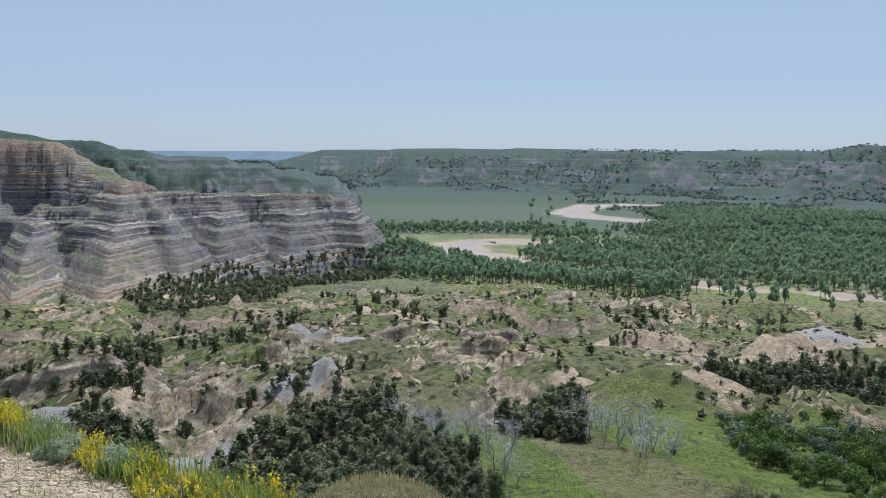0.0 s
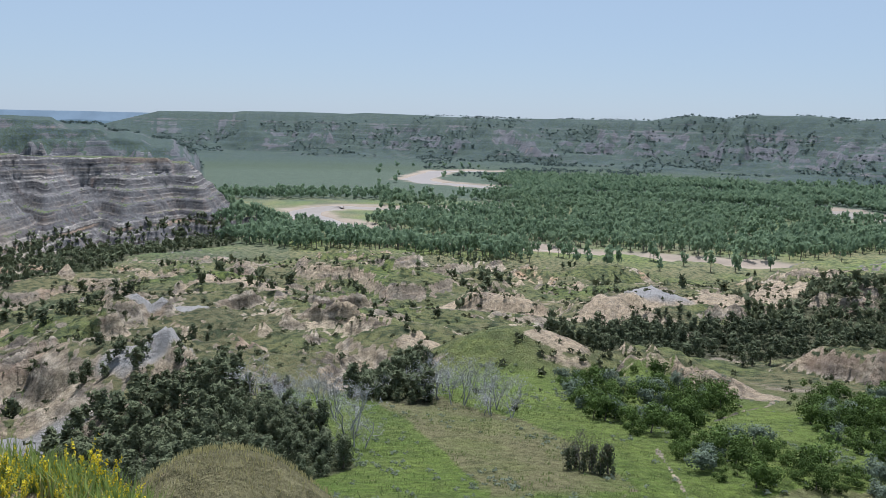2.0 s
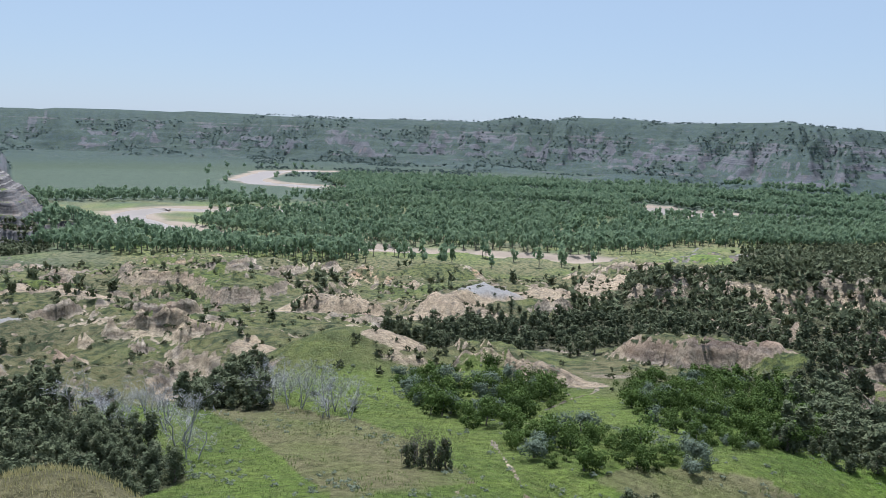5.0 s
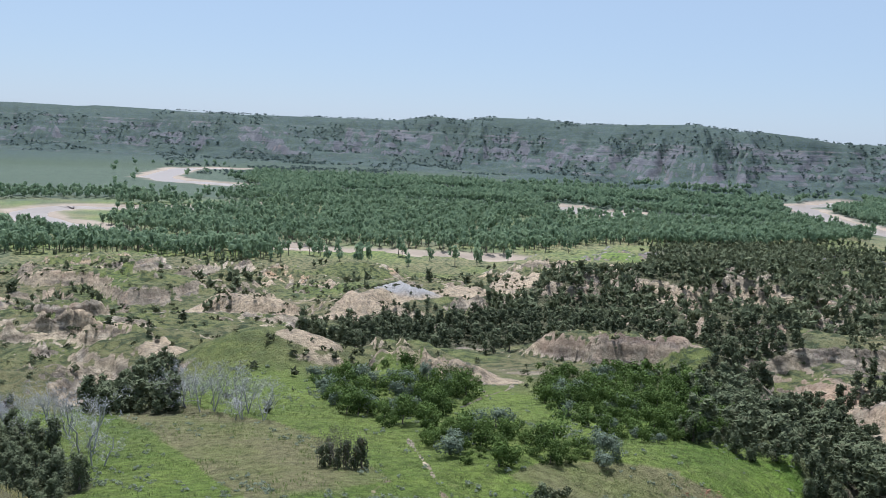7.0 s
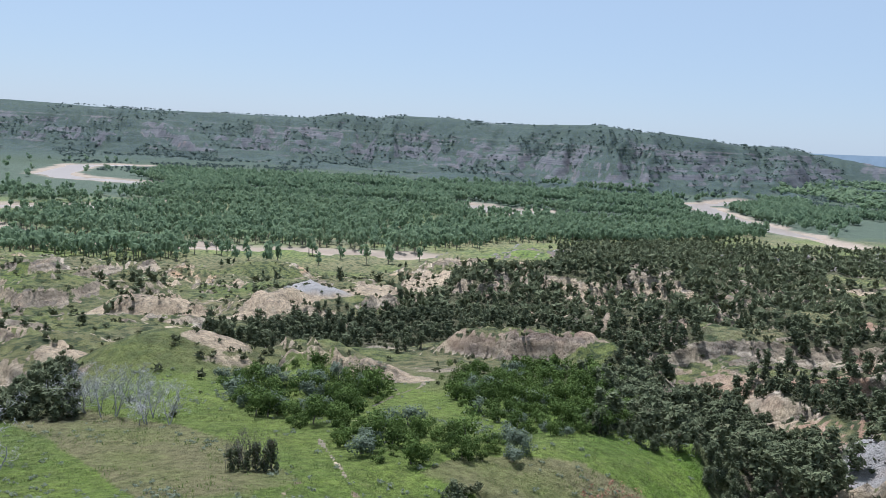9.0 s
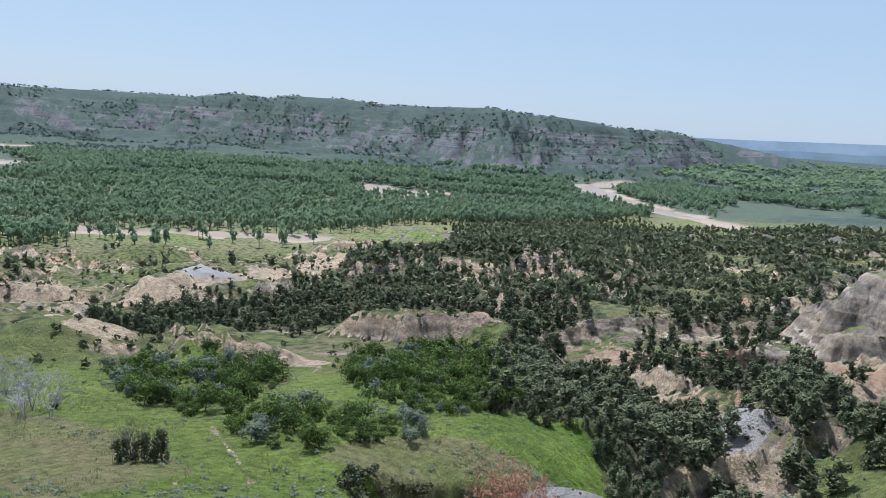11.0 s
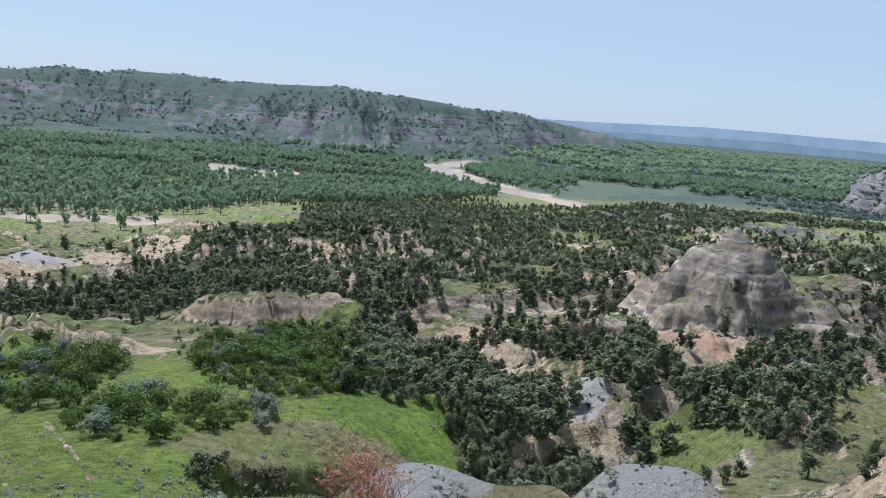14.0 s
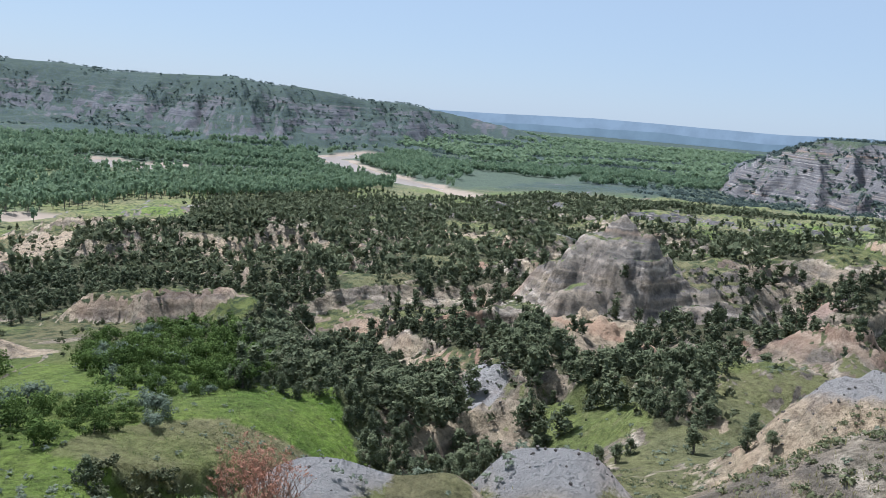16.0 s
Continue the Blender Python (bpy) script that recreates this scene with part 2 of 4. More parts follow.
    v = np.clip(u + open_face * (0.2 * big + 0.11 * mid + 0.06 * small), 0, 1)
    ridge = crest * np.interp(v, [0, 0.1, 0.26, 0.42, 0.5, 0.62, 0.72, 0.86, 1.0], [0, 0.08, 0.22, 0.40, 0.47, 0.63, 0.72, 0.89, 1.0])
    ridge = ridge + (3 + 11 * fbm(x, y, 150, 3, 84)) * step(-0.45, -0.1, u) * step(0.4, 0.1, u)
    ridge = ridge + 2.0 * np.sin(ridge * 0.5 + fbm(x, y, 160, 2, 89)) * step(10, 20, ridge) * step(80, 60, ridge)
    ridge = np.where(r > brow + 60, crest - (r - brow - 60) * 0.06, ridge)
    z = np.where((az > -13) & (az < 70), np.maximum(z, ridge), z)
    # the bluff on the right
    bt = EYE + 1250 * np.tan(np.radians(np.interp(az, [70, 76, 77.6, 79.5, 81.5, 82.5, 84, 104], [-9, -5, -2.6, -1.5, -0.5, -0.15, -0.1, 0.1])))
    ribs = ridged(az * 0.3 + 0.4 * fbm(x, y, 120, 2, 92), 0.0015 * r, 1.0, 2, 91) - 0.62
    back = 1250 - r + 30 * fbm(x, y, 160, 3, 90)
    back = np.clip(back - 75 * ribs * step(0, 130, back) - 12 * (ridged(x, y, 60, 4, 93) - 0.7) * step(0, 50, back), 0, None)
    bt = bt - np.interp(back, [0, 8, 16, 80, 100, 170, 190, 300, 900], [0, 1, 5, 28, 31, 52, 55, 80, 300])
    bt = bt + (1.6 * np.sin(bt * 0.7) + 0.6 * np.sin(bt * 1.9)) * step(86, 80, bt)
    z = np.maximum(z, np.where((az > 70) & (az < 130), np.where(r < 1600, bt, bt - (r - 1600) * 0.3), -50))
    # behind the overlook the upland goes on
    behind = step(100, 125, np.abs(az - 28))
    z = z * (1 - behind) + behind * np.where(r < 14, np.maximum(z, EYE - 1.65 - 0.035 * r), EYE - 2.2 + 2.0 * fbm(x, y, 120, 3, 95))
    z = np.where(z < 0.5, 0.25 * z + 0.375, z)
    z = np.maximum(z, 0.0) + 0.35 * fbm(x, y, 60, 3, 99) * step(500, 700, r)
    return np.where(z < 4, z - 2.6 * step(7, -7, river(x, y)), z)



def inside(x, y, outline):
    """1 within an outline of (bearing, distance) corners."""
    u, v = np.degrees(np.arctan2(x, y)), np.hypot(x, y)
    hit = np.zeros(np.shape(x), bool)
    for (a, b), (c, d) in zip(outline, outline[1:] + outline[:1]):
        if b != d:
            hit ^= ((v > b) != (v > d)) & (u < a + (v - b) * (c - a) / (d - b))
    return hit


# ---------------------------------------------------------------- sky and sun
SUN_AZ, SUN_EL = 14.0, 59.0    # bearing and height of the sun
world = bpy.data.worlds.new("sky")
scene.world = world
world.use_nodes = True
wn, wl = world.node_tree.nodes, world.node_tree.links
sky = wn.new("ShaderNodeTexSky")
sky.sky_type, sky.sun_disc = "NISHITA", False
sky.sun_elevation, sky.sun_rotation = radians(SUN_EL), radians(SUN_AZ)
sky.altitude, sky.air_density, sky.dust_density, sky.ozone_density = 700, 1.0, 0.5, 1.2
haze = wn.new("ShaderNodeMixRGB")      # thin summer haze whitens the whole sky
haze.inputs[0].default_value, haze.inputs[2].default_value = 0.76, (5.0, 5.9, 6.45, 1)
wl.new(sky.outputs[0], haze.inputs[1])
wl.new(haze.outputs[0], wn["Background"].inputs[0])
wn["Background"].inputs[1].default_value = 0.073
sun = new("sun", bpy.data.lights.new("sun", "SUN"))
sun.data.energy, sun.data.angle, sun.data.color = 5.0, radians(0.6), (1.0, 0.955, 0.88)
sx, sy = at(SUN_AZ, math.cos(radians(SUN_EL)))
sun.matrix_world = look((sx * 500, sy * 500, 500 * math.sin(radians(SUN_EL))), (0, 0, 0))


# ---------------------------------------------------------------- materials
class Nodes:
    """Short hand for building a node material."""

    def __init__(self, name, rough=0.9, spec=0.2):
        self.mat = bpy.data.materials.new(name)
        self.mat.use_nodes = True
        self.t = self.mat.node_tree
        self.bsdf = self.t.nodes["Principled BSDF"]
        self.bsdf.inputs["Roughness"].default_value = rough
        self.bsdf.inputs["Specular IOR Level"].default_value = spec

    def node(self, kind, **sets):
        n = self.t.nodes.new(kind)
        for k, v in sets.items():
            if k == "operation":
                n.operation = v
            elif k == "blend":
                n.blend_type = v
            elif k == "attribute":
                n.attribute_name = v
        return n

    def put(self, socket, value):
        if isinstance(value, bpy.types.NodeSocket):
            self.t.links.new(value, socket)
        elif isinstance(value, tuple) and len(value) == 3 and socket.type == "RGBA":
            socket.default_value = (*value, 1)
        else:
            socket.default_value = value

    def math(self, op, a, b=0.0, clamp=False):
        n = self.node("ShaderNodeMath", operation=op)
        n.use_clamp = clamp
        self.put(n.inputs[0], a), self.put(n.inputs[1], b)
        return n.outputs[0]

    def ramp(self, fac, stops):
        n = self.node("ShaderNodeValToRGB")
        r = n.color_ramp
        while len(r.elements) < len(stops):
            r.elements.new(0.5)
        for e, (p, c) in zip(r.elements, stops):
            e.position, e.color = p, (*c, 1) if isinstance(c, tuple) else (c, c, c, 1)
        self.put(n.inputs[0], fac)
        return n.outputs[0]

    def mix(self, fac, a, b, blend="MIX"):
        n = self.node("ShaderNodeMixRGB", blend=blend)
        self.put(n.inputs[0], fac), self.put(n.inputs[1], a), self.put(n.inputs[2], b)
        return n.outputs[0]

    def noise(self, scale, detail=4.0, rough=0.6, vector=None):
        n = self.node("ShaderNodeTexNoise")
        n.inputs["Scale"].default_value, n.inputs["Detail"].default_value, n.inputs["Roughness"].default_value = scale, detail, rough
        self.put(n.inputs["Vector"], self.place() if vector is None else vector)
        return n.outputs["Fac"]

    def place(self):
        return self.node("ShaderNodeNewGeometry").outputs["Position"]

    def value(self, name):
        return self.node("ShaderNodeAttribute", attribute=name).outputs["Fac"]

    def bump(self, height, strength=0.5, distance=0.1):
        n = self.node("ShaderNodeBump")
        n.inputs["Strength"].default_value, n.inputs["Distance"].default_value = strength, distance
        self.put(n.inputs["Height"], height)
        self.put(self.bsdf.inputs["Normal"], n.outputs[0])

    def done(self, colour):
        self.put(self.bsdf.inputs["Base Color"], colour)
        return self.mat


def ground_material():
    m = Nodes("ground", 0.95, 0.1)
    pos = m.place()
    sep = m.node("ShaderNodeSeparateXYZ")
    m.put(sep.inputs[0], pos)
    big, mid, fine = m.noise(0.02, 4), m.noise(0.13, 5, 0.65), m.noise(1.6, 4, 0.7)
    # bare clay in level beds: grey, buff, dark coaly seams, pale ash
    lift = m.math("ADD", sep.outputs[2], m.math("MULTIPLY", m.math("SUBTRACT", big, 0.5), 5.0))
    lift = m.math("ADD", lift, m.math("MULTIPLY", m.math("SUBTRACT", mid, 0.5), 2.4))
    lift = m.math("ADD", lift, m.math("MULTIPLY", m.math("SUBTRACT", m.noise(0.45, 4, 0.7), 0.5), 1.2))
    beds = m.node("ShaderNodeTexNoise")
    beds.noise_dimensions = "1D"
    m.put(beds.inputs["W"], lift)
    beds.inputs["Scale"].default_value, beds.inputs["Detail"].default_value, beds.inputs["Roughness"].default_value = 0.11, 2.0, 0.55
    strata = m.ramp(beds.outputs["Fac"], [(0.30, (0.07, 0.066, 0.07)), (0.38, (0.16, 0.148, 0.145)), (0.425, (0.37, 0.31, 0.245)), (0.465, (0.075, 0.07, 0.075)), (0.51, (0.15, 0.136, 0.13)), (0.55, (0.45, 0.405, 0.35)), (0.585, (0.085, 0.078, 0.08)), (0.65, (0.31, 0.215, 0.14))])
    seams = m.node("ShaderNodeTexNoise")
    seams.noise_dimensions = "1D"
    m.put(seams.inputs["W"], lift)
    seams.inputs["Scale"].default_value, seams.inputs["Detail"].default_value = 0.55, 3.0
    strata = m.mix(1.0, strata, m.ramp(seams.outputs["Fac"], [(0.4, 0.55), (0.5, 0.95), (0.6, 1.3)]), "MULTIPLY")
    buff = m.mix(fine, (0.41, 0.335, 0.235), (0.62, 0.53, 0.40))
    buff = m.mix(m.ramp(m.noise(0.03, 4, 0.6), [(0.42, 0.0), (0.58, 0.8)]), buff, m.mix(fine, (0.20, 0.18, 0.155), (0.36, 0.325, 0.28)))
    clay = m.mix(m.ramp(mid, [(0.35, 0.15), (0.6, 0.85)]), buff, strata)
    clay = m.mix(m.ramp(m.noise(0.045, 5, 0.7), [(0.56, 0.0), (0.64, 0.55)]), clay, (0.33, 0.23, 0.175))
    # darker and bluer with distance: haze painted into rock and grass colours
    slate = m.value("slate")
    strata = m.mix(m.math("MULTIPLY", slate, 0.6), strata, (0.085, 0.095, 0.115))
    talus = m.mix(m.noise(0.3, 6, 0.75), (0.075, 0.073, 0.076), (0.27, 0.255, 0.245))
    clay = m.mix(m.ramp(m.noise(0.9, 6, 0.75), [(0.48, 0.0), (0.66, 0.6)]), clay, (0.15, 0.14, 0.10))
    clay = m.mix(m.ramp(m.noise(0.09, 7, 0.75), [(0.57, 0.0), (0.63, 0.55)]), clay, m.mix(slate, (0.54, 0.455, 0.355), (0.15, 0.145, 0.14)))
    clay = m.mix(m.math("MULTIPLY", m.value("pale"), m.ramp(m.noise(0.5, 7, 0.75), [(0.40, 0.08), (0.56, 0.9)])), clay, m.mix(fine, (0.36, 0.29, 0.21), (0.54, 0.45, 0.345)))
    rubble = m.ramp(m.noise(1.1, 8, 0.8), [(0.34, 0.42), (0.5, 1.0), (0.66, 1.35)])
    clay = m.mix(1.0, clay, rubble, "MULTIPLY")
    clay = m.mix(1.0, clay, (1.13, 1.06, 0.94), "MULTIPLY")
    bluff = m.mix(m.ramp(m.noise(0.04, 8, 0.78), [(0.44, 0.95), (0.56, 0.15)]), strata, talus)
    bluff = m.mix(m.math("MULTIPLY", m.value("ocher"), m.ramp(m.noise(0.12, 5, 0.7), [(0.3, 0.9), (0.65, 0.4)])), bluff, m.mix(fine, (0.20, 0.135, 0.085), (0.34, 0.25, 0.165)))
    bluff = m.mix(1.0, bluff, m.ramp(m.noise(0.5, 6, 0.75), [(0.34, 0.45), (0.66, 1.05)]), "MULTIPLY")
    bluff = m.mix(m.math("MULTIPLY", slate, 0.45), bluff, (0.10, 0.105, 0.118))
    clay = m.mix(m.value("layers"), clay, bluff)
    grey = m.mix(fine, (0.29, 0.275, 0.255), (0.43, 0.405, 0.375))
    clay = m.mix(m.value("grey"), clay, grey)
    dust = m.mix(m.noise(14.0, 5, 0.7), (0.50, 0.40, 0.25), (0.74, 0.62, 0.43))
    clay = m.mix(m.value("dust"), clay, dust)
    red = m.mix(fine, (0.38, 0.19, 0.11), (0.46, 0.30, 0.20))
    clay = m.mix(m.value("red"), clay, red)
    # grass: lush, dry and sage; far off the sage tint stands in for haze
    green = m.mix(m.ramp(mid, [(0.35, 0.0), (0.65, 1.0)]), (0.095, 0.178, 0.018), (0.20, 0.285, 0.042))
    green = m.mix(m.ramp(fine, [(0.3, 0.0), (0.75, 0.55)]), green, (0.13, 0.14, 0.055))
    dry = m.mix(fine, (0.16, 0.146, 0.07), (0.27, 0.238, 0.125))
    grass = m.mix(m.value("dry"), green, dry)
    grass = m.mix(m.ramp(m.noise(0.009, 5, 0.65), [(0.45, 0.0), (0.62, 0.3)]), grass, (0.20, 0.19, 0.08))
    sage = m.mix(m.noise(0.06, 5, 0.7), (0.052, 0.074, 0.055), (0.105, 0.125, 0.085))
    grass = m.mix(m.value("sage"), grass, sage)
    # distant grass and its juniper speckle get a blue standing in for haze
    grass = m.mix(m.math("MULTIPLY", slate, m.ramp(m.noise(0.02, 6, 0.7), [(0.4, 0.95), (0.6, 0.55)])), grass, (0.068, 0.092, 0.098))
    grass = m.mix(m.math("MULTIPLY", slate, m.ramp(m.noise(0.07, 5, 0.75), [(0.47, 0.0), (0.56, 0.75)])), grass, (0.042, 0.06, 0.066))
    bush = m.ramp(m.noise(0.45, 5, 0.7), [(0.47, 0.0), (0.57, 0.9)])
    grass = m.mix(m.math("MULTIPLY", bush, m.value("scrub")), grass, (0.045, 0.062, 0.03))
    # needle litter under junipers, darkened to stand in for their shade
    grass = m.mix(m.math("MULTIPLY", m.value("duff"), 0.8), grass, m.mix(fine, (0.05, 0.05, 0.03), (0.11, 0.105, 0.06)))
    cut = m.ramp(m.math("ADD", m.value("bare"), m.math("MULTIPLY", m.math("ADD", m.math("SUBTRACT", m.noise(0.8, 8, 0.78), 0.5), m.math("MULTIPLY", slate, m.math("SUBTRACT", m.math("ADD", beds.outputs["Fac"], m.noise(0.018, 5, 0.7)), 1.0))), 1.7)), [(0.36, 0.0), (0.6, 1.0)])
    grass = m.mix(1.0, grass, m.ramp(m.noise(0.9, 7, 0.78), [(0.34, 0.5), (0.5, 1.0), (0.68, 1.45)]), "MULTIPLY")
    colour = m.mix(cut, grass, clay)
    sand = m.mix(m.noise(0.05, 4), (0.27, 0.215, 0.16), (0.36, 0.295, 0.23))
    colour = m.mix(m.value("sand"), colour, sand)
    relief = m.math("ADD", m.noise(0.5, 8, 0.75), m.math("MULTIPLY", m.noise(2.5, 6, 0.7), 0.35))
    relief = m.math("MULTIPLY", relief, m.math("SUBTRACT", 1.0, m.math("MULTIPLY", m.value("layers"), 0.8)))
    relief = m.math("ADD", relief, m.math("MULTIPLY", m.math("MULTIPLY", beds.outputs["Fac"], m.value("layers")), 0.9))
    m.bump(relief, 1.0, 1.6)
    return m.done(colour)


def leaf_material(name, dark, light, dry=None, through_light=0.25):
    m = Nodes(name, 0.8, 0.05)
    geo = m.node("ShaderNodeNewGeometry")
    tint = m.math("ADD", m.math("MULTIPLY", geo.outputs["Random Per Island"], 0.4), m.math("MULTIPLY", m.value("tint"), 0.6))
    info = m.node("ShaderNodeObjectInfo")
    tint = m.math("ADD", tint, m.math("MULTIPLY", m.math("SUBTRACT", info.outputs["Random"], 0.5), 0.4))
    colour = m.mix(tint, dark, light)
    if dry:
        colour = m.mix(m.ramp(m.noise(0.9, 3), [(0.58, 0.0), (0.72, 0.7)]), colour, dry)
    mat = m.done(colour)
    tr = m.node("ShaderNodeBsdfTranslucent")
    m.put(tr.inputs[0], colour)
    mx = m.node("ShaderNodeMixShader")
    mx.inputs[0].default_value = through_light
    m.t.links.new(m.bsdf.outputs[0], mx.inputs[1]), m.t.links.new(tr.outputs[0], mx.inputs[2])
    m.t.links.new(mx.outputs[0], m.t.nodes["Material Output"].inputs[0])
    return mat


def plain_material(name, a, b, scale=8.0, rough=0.9):
    m = Nodes(name, rough, 0.2)
    n = m.noise(scale, 5, 0.65)
    m.bump(n, 0.4, 0.02)
    return m.done(m.mix(n, a, b))


def water_material():
    m = Nodes("muddy_water", 0.3, 0.3)
    n = m.noise(0.06, 3)
    m.bump(m.noise(1.2, 3), 0.08, 0.1)
    return m.done(m.mix(n, (0.25, 0.195, 0.15), (0.33, 0.265, 0.21)))


GROUND = ground_material()
WATER = water_material()
BARK = plain_material("bark", (0.10, 0.085, 0.07), (0.2, 0.175, 0.15))
DEAD = plain_material("dead_wood", (0.25, 0.245, 0.235), (0.40, 0.39, 0.375))
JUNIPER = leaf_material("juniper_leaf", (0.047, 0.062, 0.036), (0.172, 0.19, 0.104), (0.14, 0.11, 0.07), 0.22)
# far scrub gets a dusty blue standing in for haze, cottonwoods slightly too
DISTANT = leaf_material("hazed_juniper_leaf", (0.07, 0.10, 0.09), (0.11, 0.14, 0.125), None, 0.5)
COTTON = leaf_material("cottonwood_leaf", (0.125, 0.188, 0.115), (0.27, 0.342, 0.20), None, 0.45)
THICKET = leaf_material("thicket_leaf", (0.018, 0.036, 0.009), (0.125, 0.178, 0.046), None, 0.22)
SILVER = leaf_material("silver_leaf", (0.10, 0.13, 0.085), (0.19, 0.22, 0.16), None, 0.2)
SCRUB = leaf_material("scrub_leaf", (0.05, 0.06, 0.03), (0.14, 0.145, 0.08), None, 0.2)
SAGE = leaf_material("sage_leaf", (0.14, 0.165, 0.11), (0.27, 0.30, 0.21), None, 0.35)


# ---------------------------------------------------------------- mesh helpers
def mesh_of(name, verts, faces, material, smooth=False, **floats):
    """A mesh from an array of places and an array of triangles or quads, with named values per vertex."""
    me = bpy.data.meshes.new(name)
    n, k = faces.shape
    me.vertices.add(len(verts))
    me.vertices.foreach_set("co", np.asarray(verts, np.float32).ravel())
    me.loops.add(n * k)
    me.loops.foreach_set("vertex_index", faces.astype(np.int32).ravel())
    me.polygons.add(n)
    me.polygons.foreach_set("loop_start", np.arange(n, dtype=np.int32) * k)
    me.polygons.foreach_set("use_smooth", np.full(n, smooth))
    for key, value in floats.items():
        me.attributes.new(key, "FLOAT", "POINT").data.foreach_set("value", np.asarray(value, np.float32).ravel())
    me.materials.append(material)
    me.update(calc_edges=True)
    return me


def part(name, me, parent, label=""):
    ob = new(name, me)
    ob.parent = parent
    return tagged(ob, label)


# ---------------------------------------------------------------- the ground
def slope_of(x, y):
    e = np.maximum(0.01 * np.hypot(x, y), 0.4)
    return np.hypot(land(x + e, y) - land(x - e, y), land(x, y + e) - land(x, y - e)) / (2 * e)


def patch(x, y, az, r, wide, deep, turn=0.0, edge=1.0):
    return step(0.05, 0.55, mound(x, y, az, r, 1.0, wide, deep, turn, 2.5) + 0.22 * edge * fbm(x, y, max(wide, deep) * 0.5, 4, 7))


def meadow(x, y):
    """Where smooth green grass covers the bench below the overlook."""
    r, az = np.hypot(x, y), np.degrees(np.arctan2(x, y))
    edge = 8 * fbm(x, y, 22, 3, 51)
    near = step(-6, 2, az + edge * 0.3) * step(60, 53, az + edge * 0.2)
    return near * step(140, 118, r + edge + 10 * step(14, 4, az)) * step(40, 50, r)


# bearing, distance, half width and half depth of patches of ground
PALE_GROUND = [(69.4, 172, 12, 24), (65, 192, 8, 10), (18.8, 141, 5, 4), (-4.5, 291, 12, 8), (-1.6, 285, 8, 6), (14.8, 377, 9, 9), (9.2, 158, 4, 7), (3.8, 141, 5, 3), (12.5, 270, 9, 8), (15.6, 265, 9, 8), (5.3, 189, 6, 5),
               (44.7, 325, 9, 8), (47.3, 337, 7, 7), (57.5, 328, 11, 9), (41, 258, 9, 4), (54.6, 196, 8, 9), (59.3, 430, 16, 8), (31.8, 129, 4, 3), (28, 129, 4, 2.5), (-22.5, 173, 6, 6), (68.4, 412, 6, 5), (83.5, 71, 6, 6)]
GREEN_GROUND = [(13.5, 142, 10, 9), (-6, 302, 22, 12), (-13.5, 195, 6, 14), (-23, 360, 28, 18), (-13.5, 465, 16, 14), (8, 262, 16, 10), (27, 163, 12, 12), (21, 420, 24, 10), (70.2, 104, 9, 10), (79, 128, 7, 9), (78.5, 430, 26, 26),
                (84.5, 640, 40, 60), (26, 455, 26, 10), (46.5, 163, 9, 6), (80, 292, 30, 18)]
GREY_GROUND = [(67.6, 41, 3.4, 3.6), (51, 33, 2.6, 2.6), (88.6, 78, 6, 6), (-9.4, 150, 7, 6), (24.7, 279, 11, 8), (62.4, 122, 2.8, 8), (67.1, 350, 8, 5), (-24.5, 128, 7, 5), (84, 232, 6, 5), (-7.9, 209, 8, 5), (-15.5, 128, 6, 8)]
WASH = [(20, 236), (26.6, 276), (30.5, 299), (34.2, 381), (37.9, 408), (41, 446)]
TRAILS = [[(25.8, 83), (27.2, 73), (28.6, 64)], [(24.5, 66), (23.0, 60)], [(31.4, 114), (32.6, 122), (33.4, 130)], [(31.4, 114), (30.2, 124), (29.6, 132)], [(31.4, 114), (29.5, 104)]]


def brink(az):
    """Distance of the overlook's edge."""
    return np.interp(az, [-34, -26.5, -22.7, -19.5, -18.3, -11.2, -4, 4], [8.2, 6.8, 5.95, 5.45, 5.15, 4.45, 3.6, 3.0])


def soil(az):
    """Distance to which the soil of the overlook lies bare."""
    return np.interp(az, [-180, -60, -34, -26.6, -22.1, -19, -16.4, -13, -8, 0, 90, 180], [6, 8, 7.4, 6.25, 5.6, 5.1, 4.75, 4.3, 3.6, 2.4, 2.2, 6])


JUNIPER_STANDS = [
    [(45, 157), (50.4, 181), (55.8, 180), (60.5, 140), (61.5, 117), (64, 100), (63, 92), (56, 84), (53.5, 90), (51.5, 104), (46.3, 101)],
    [(72.2, 112), (72, 146), (74, 152), (77.5, 152), (78, 96), (74.5, 92)],
    [(73, 196), (74.5, 226), (80, 226), (84, 200), (82, 165), (77, 160), (73.5, 172)],
    [(18.3, 148), (18.8, 192), (26.8, 232), (35.5, 255), (42.6, 240), (36, 198), (30.9, 182), (26, 174), (23.6, 156), (21, 146)],
    [(30.7, 258), (33.8, 332), (41.5, 445), (41.8, 600), (47, 690), (54, 770), (53, 290), (47.4, 255), (42.5, 240), (36.7, 250)],
    [(-12, 58), (-15.5, 75), (-15.5, 120), (-11.5, 128), (-7.2, 141), (-3.2, 146), (-2.4, 110), (2, 84), (4.8, 68), (-1.6, 58), (-8, 54)],
    [(-25.5, 178), (-25.2, 232), (-20, 282), (-18.7, 270), (-20.2, 170)],
    [(-24.6, 120), (-22.6, 135), (-19.6, 128), (-19, 108), (-22, 100)],
    [(-21.7, 500), (-21, 545), (-11, 572), (-4, 650), (-3.5, 560), (-10, 500), (-14.7, 376), (-17.6, 330)],
    [(4.3, 104), (4.6, 134), (7.5, 137), (10, 125), (9.8, 99), (7.1, 102)],
    [(31, 300), (30, 355), (35, 400), (38, 380)],
]
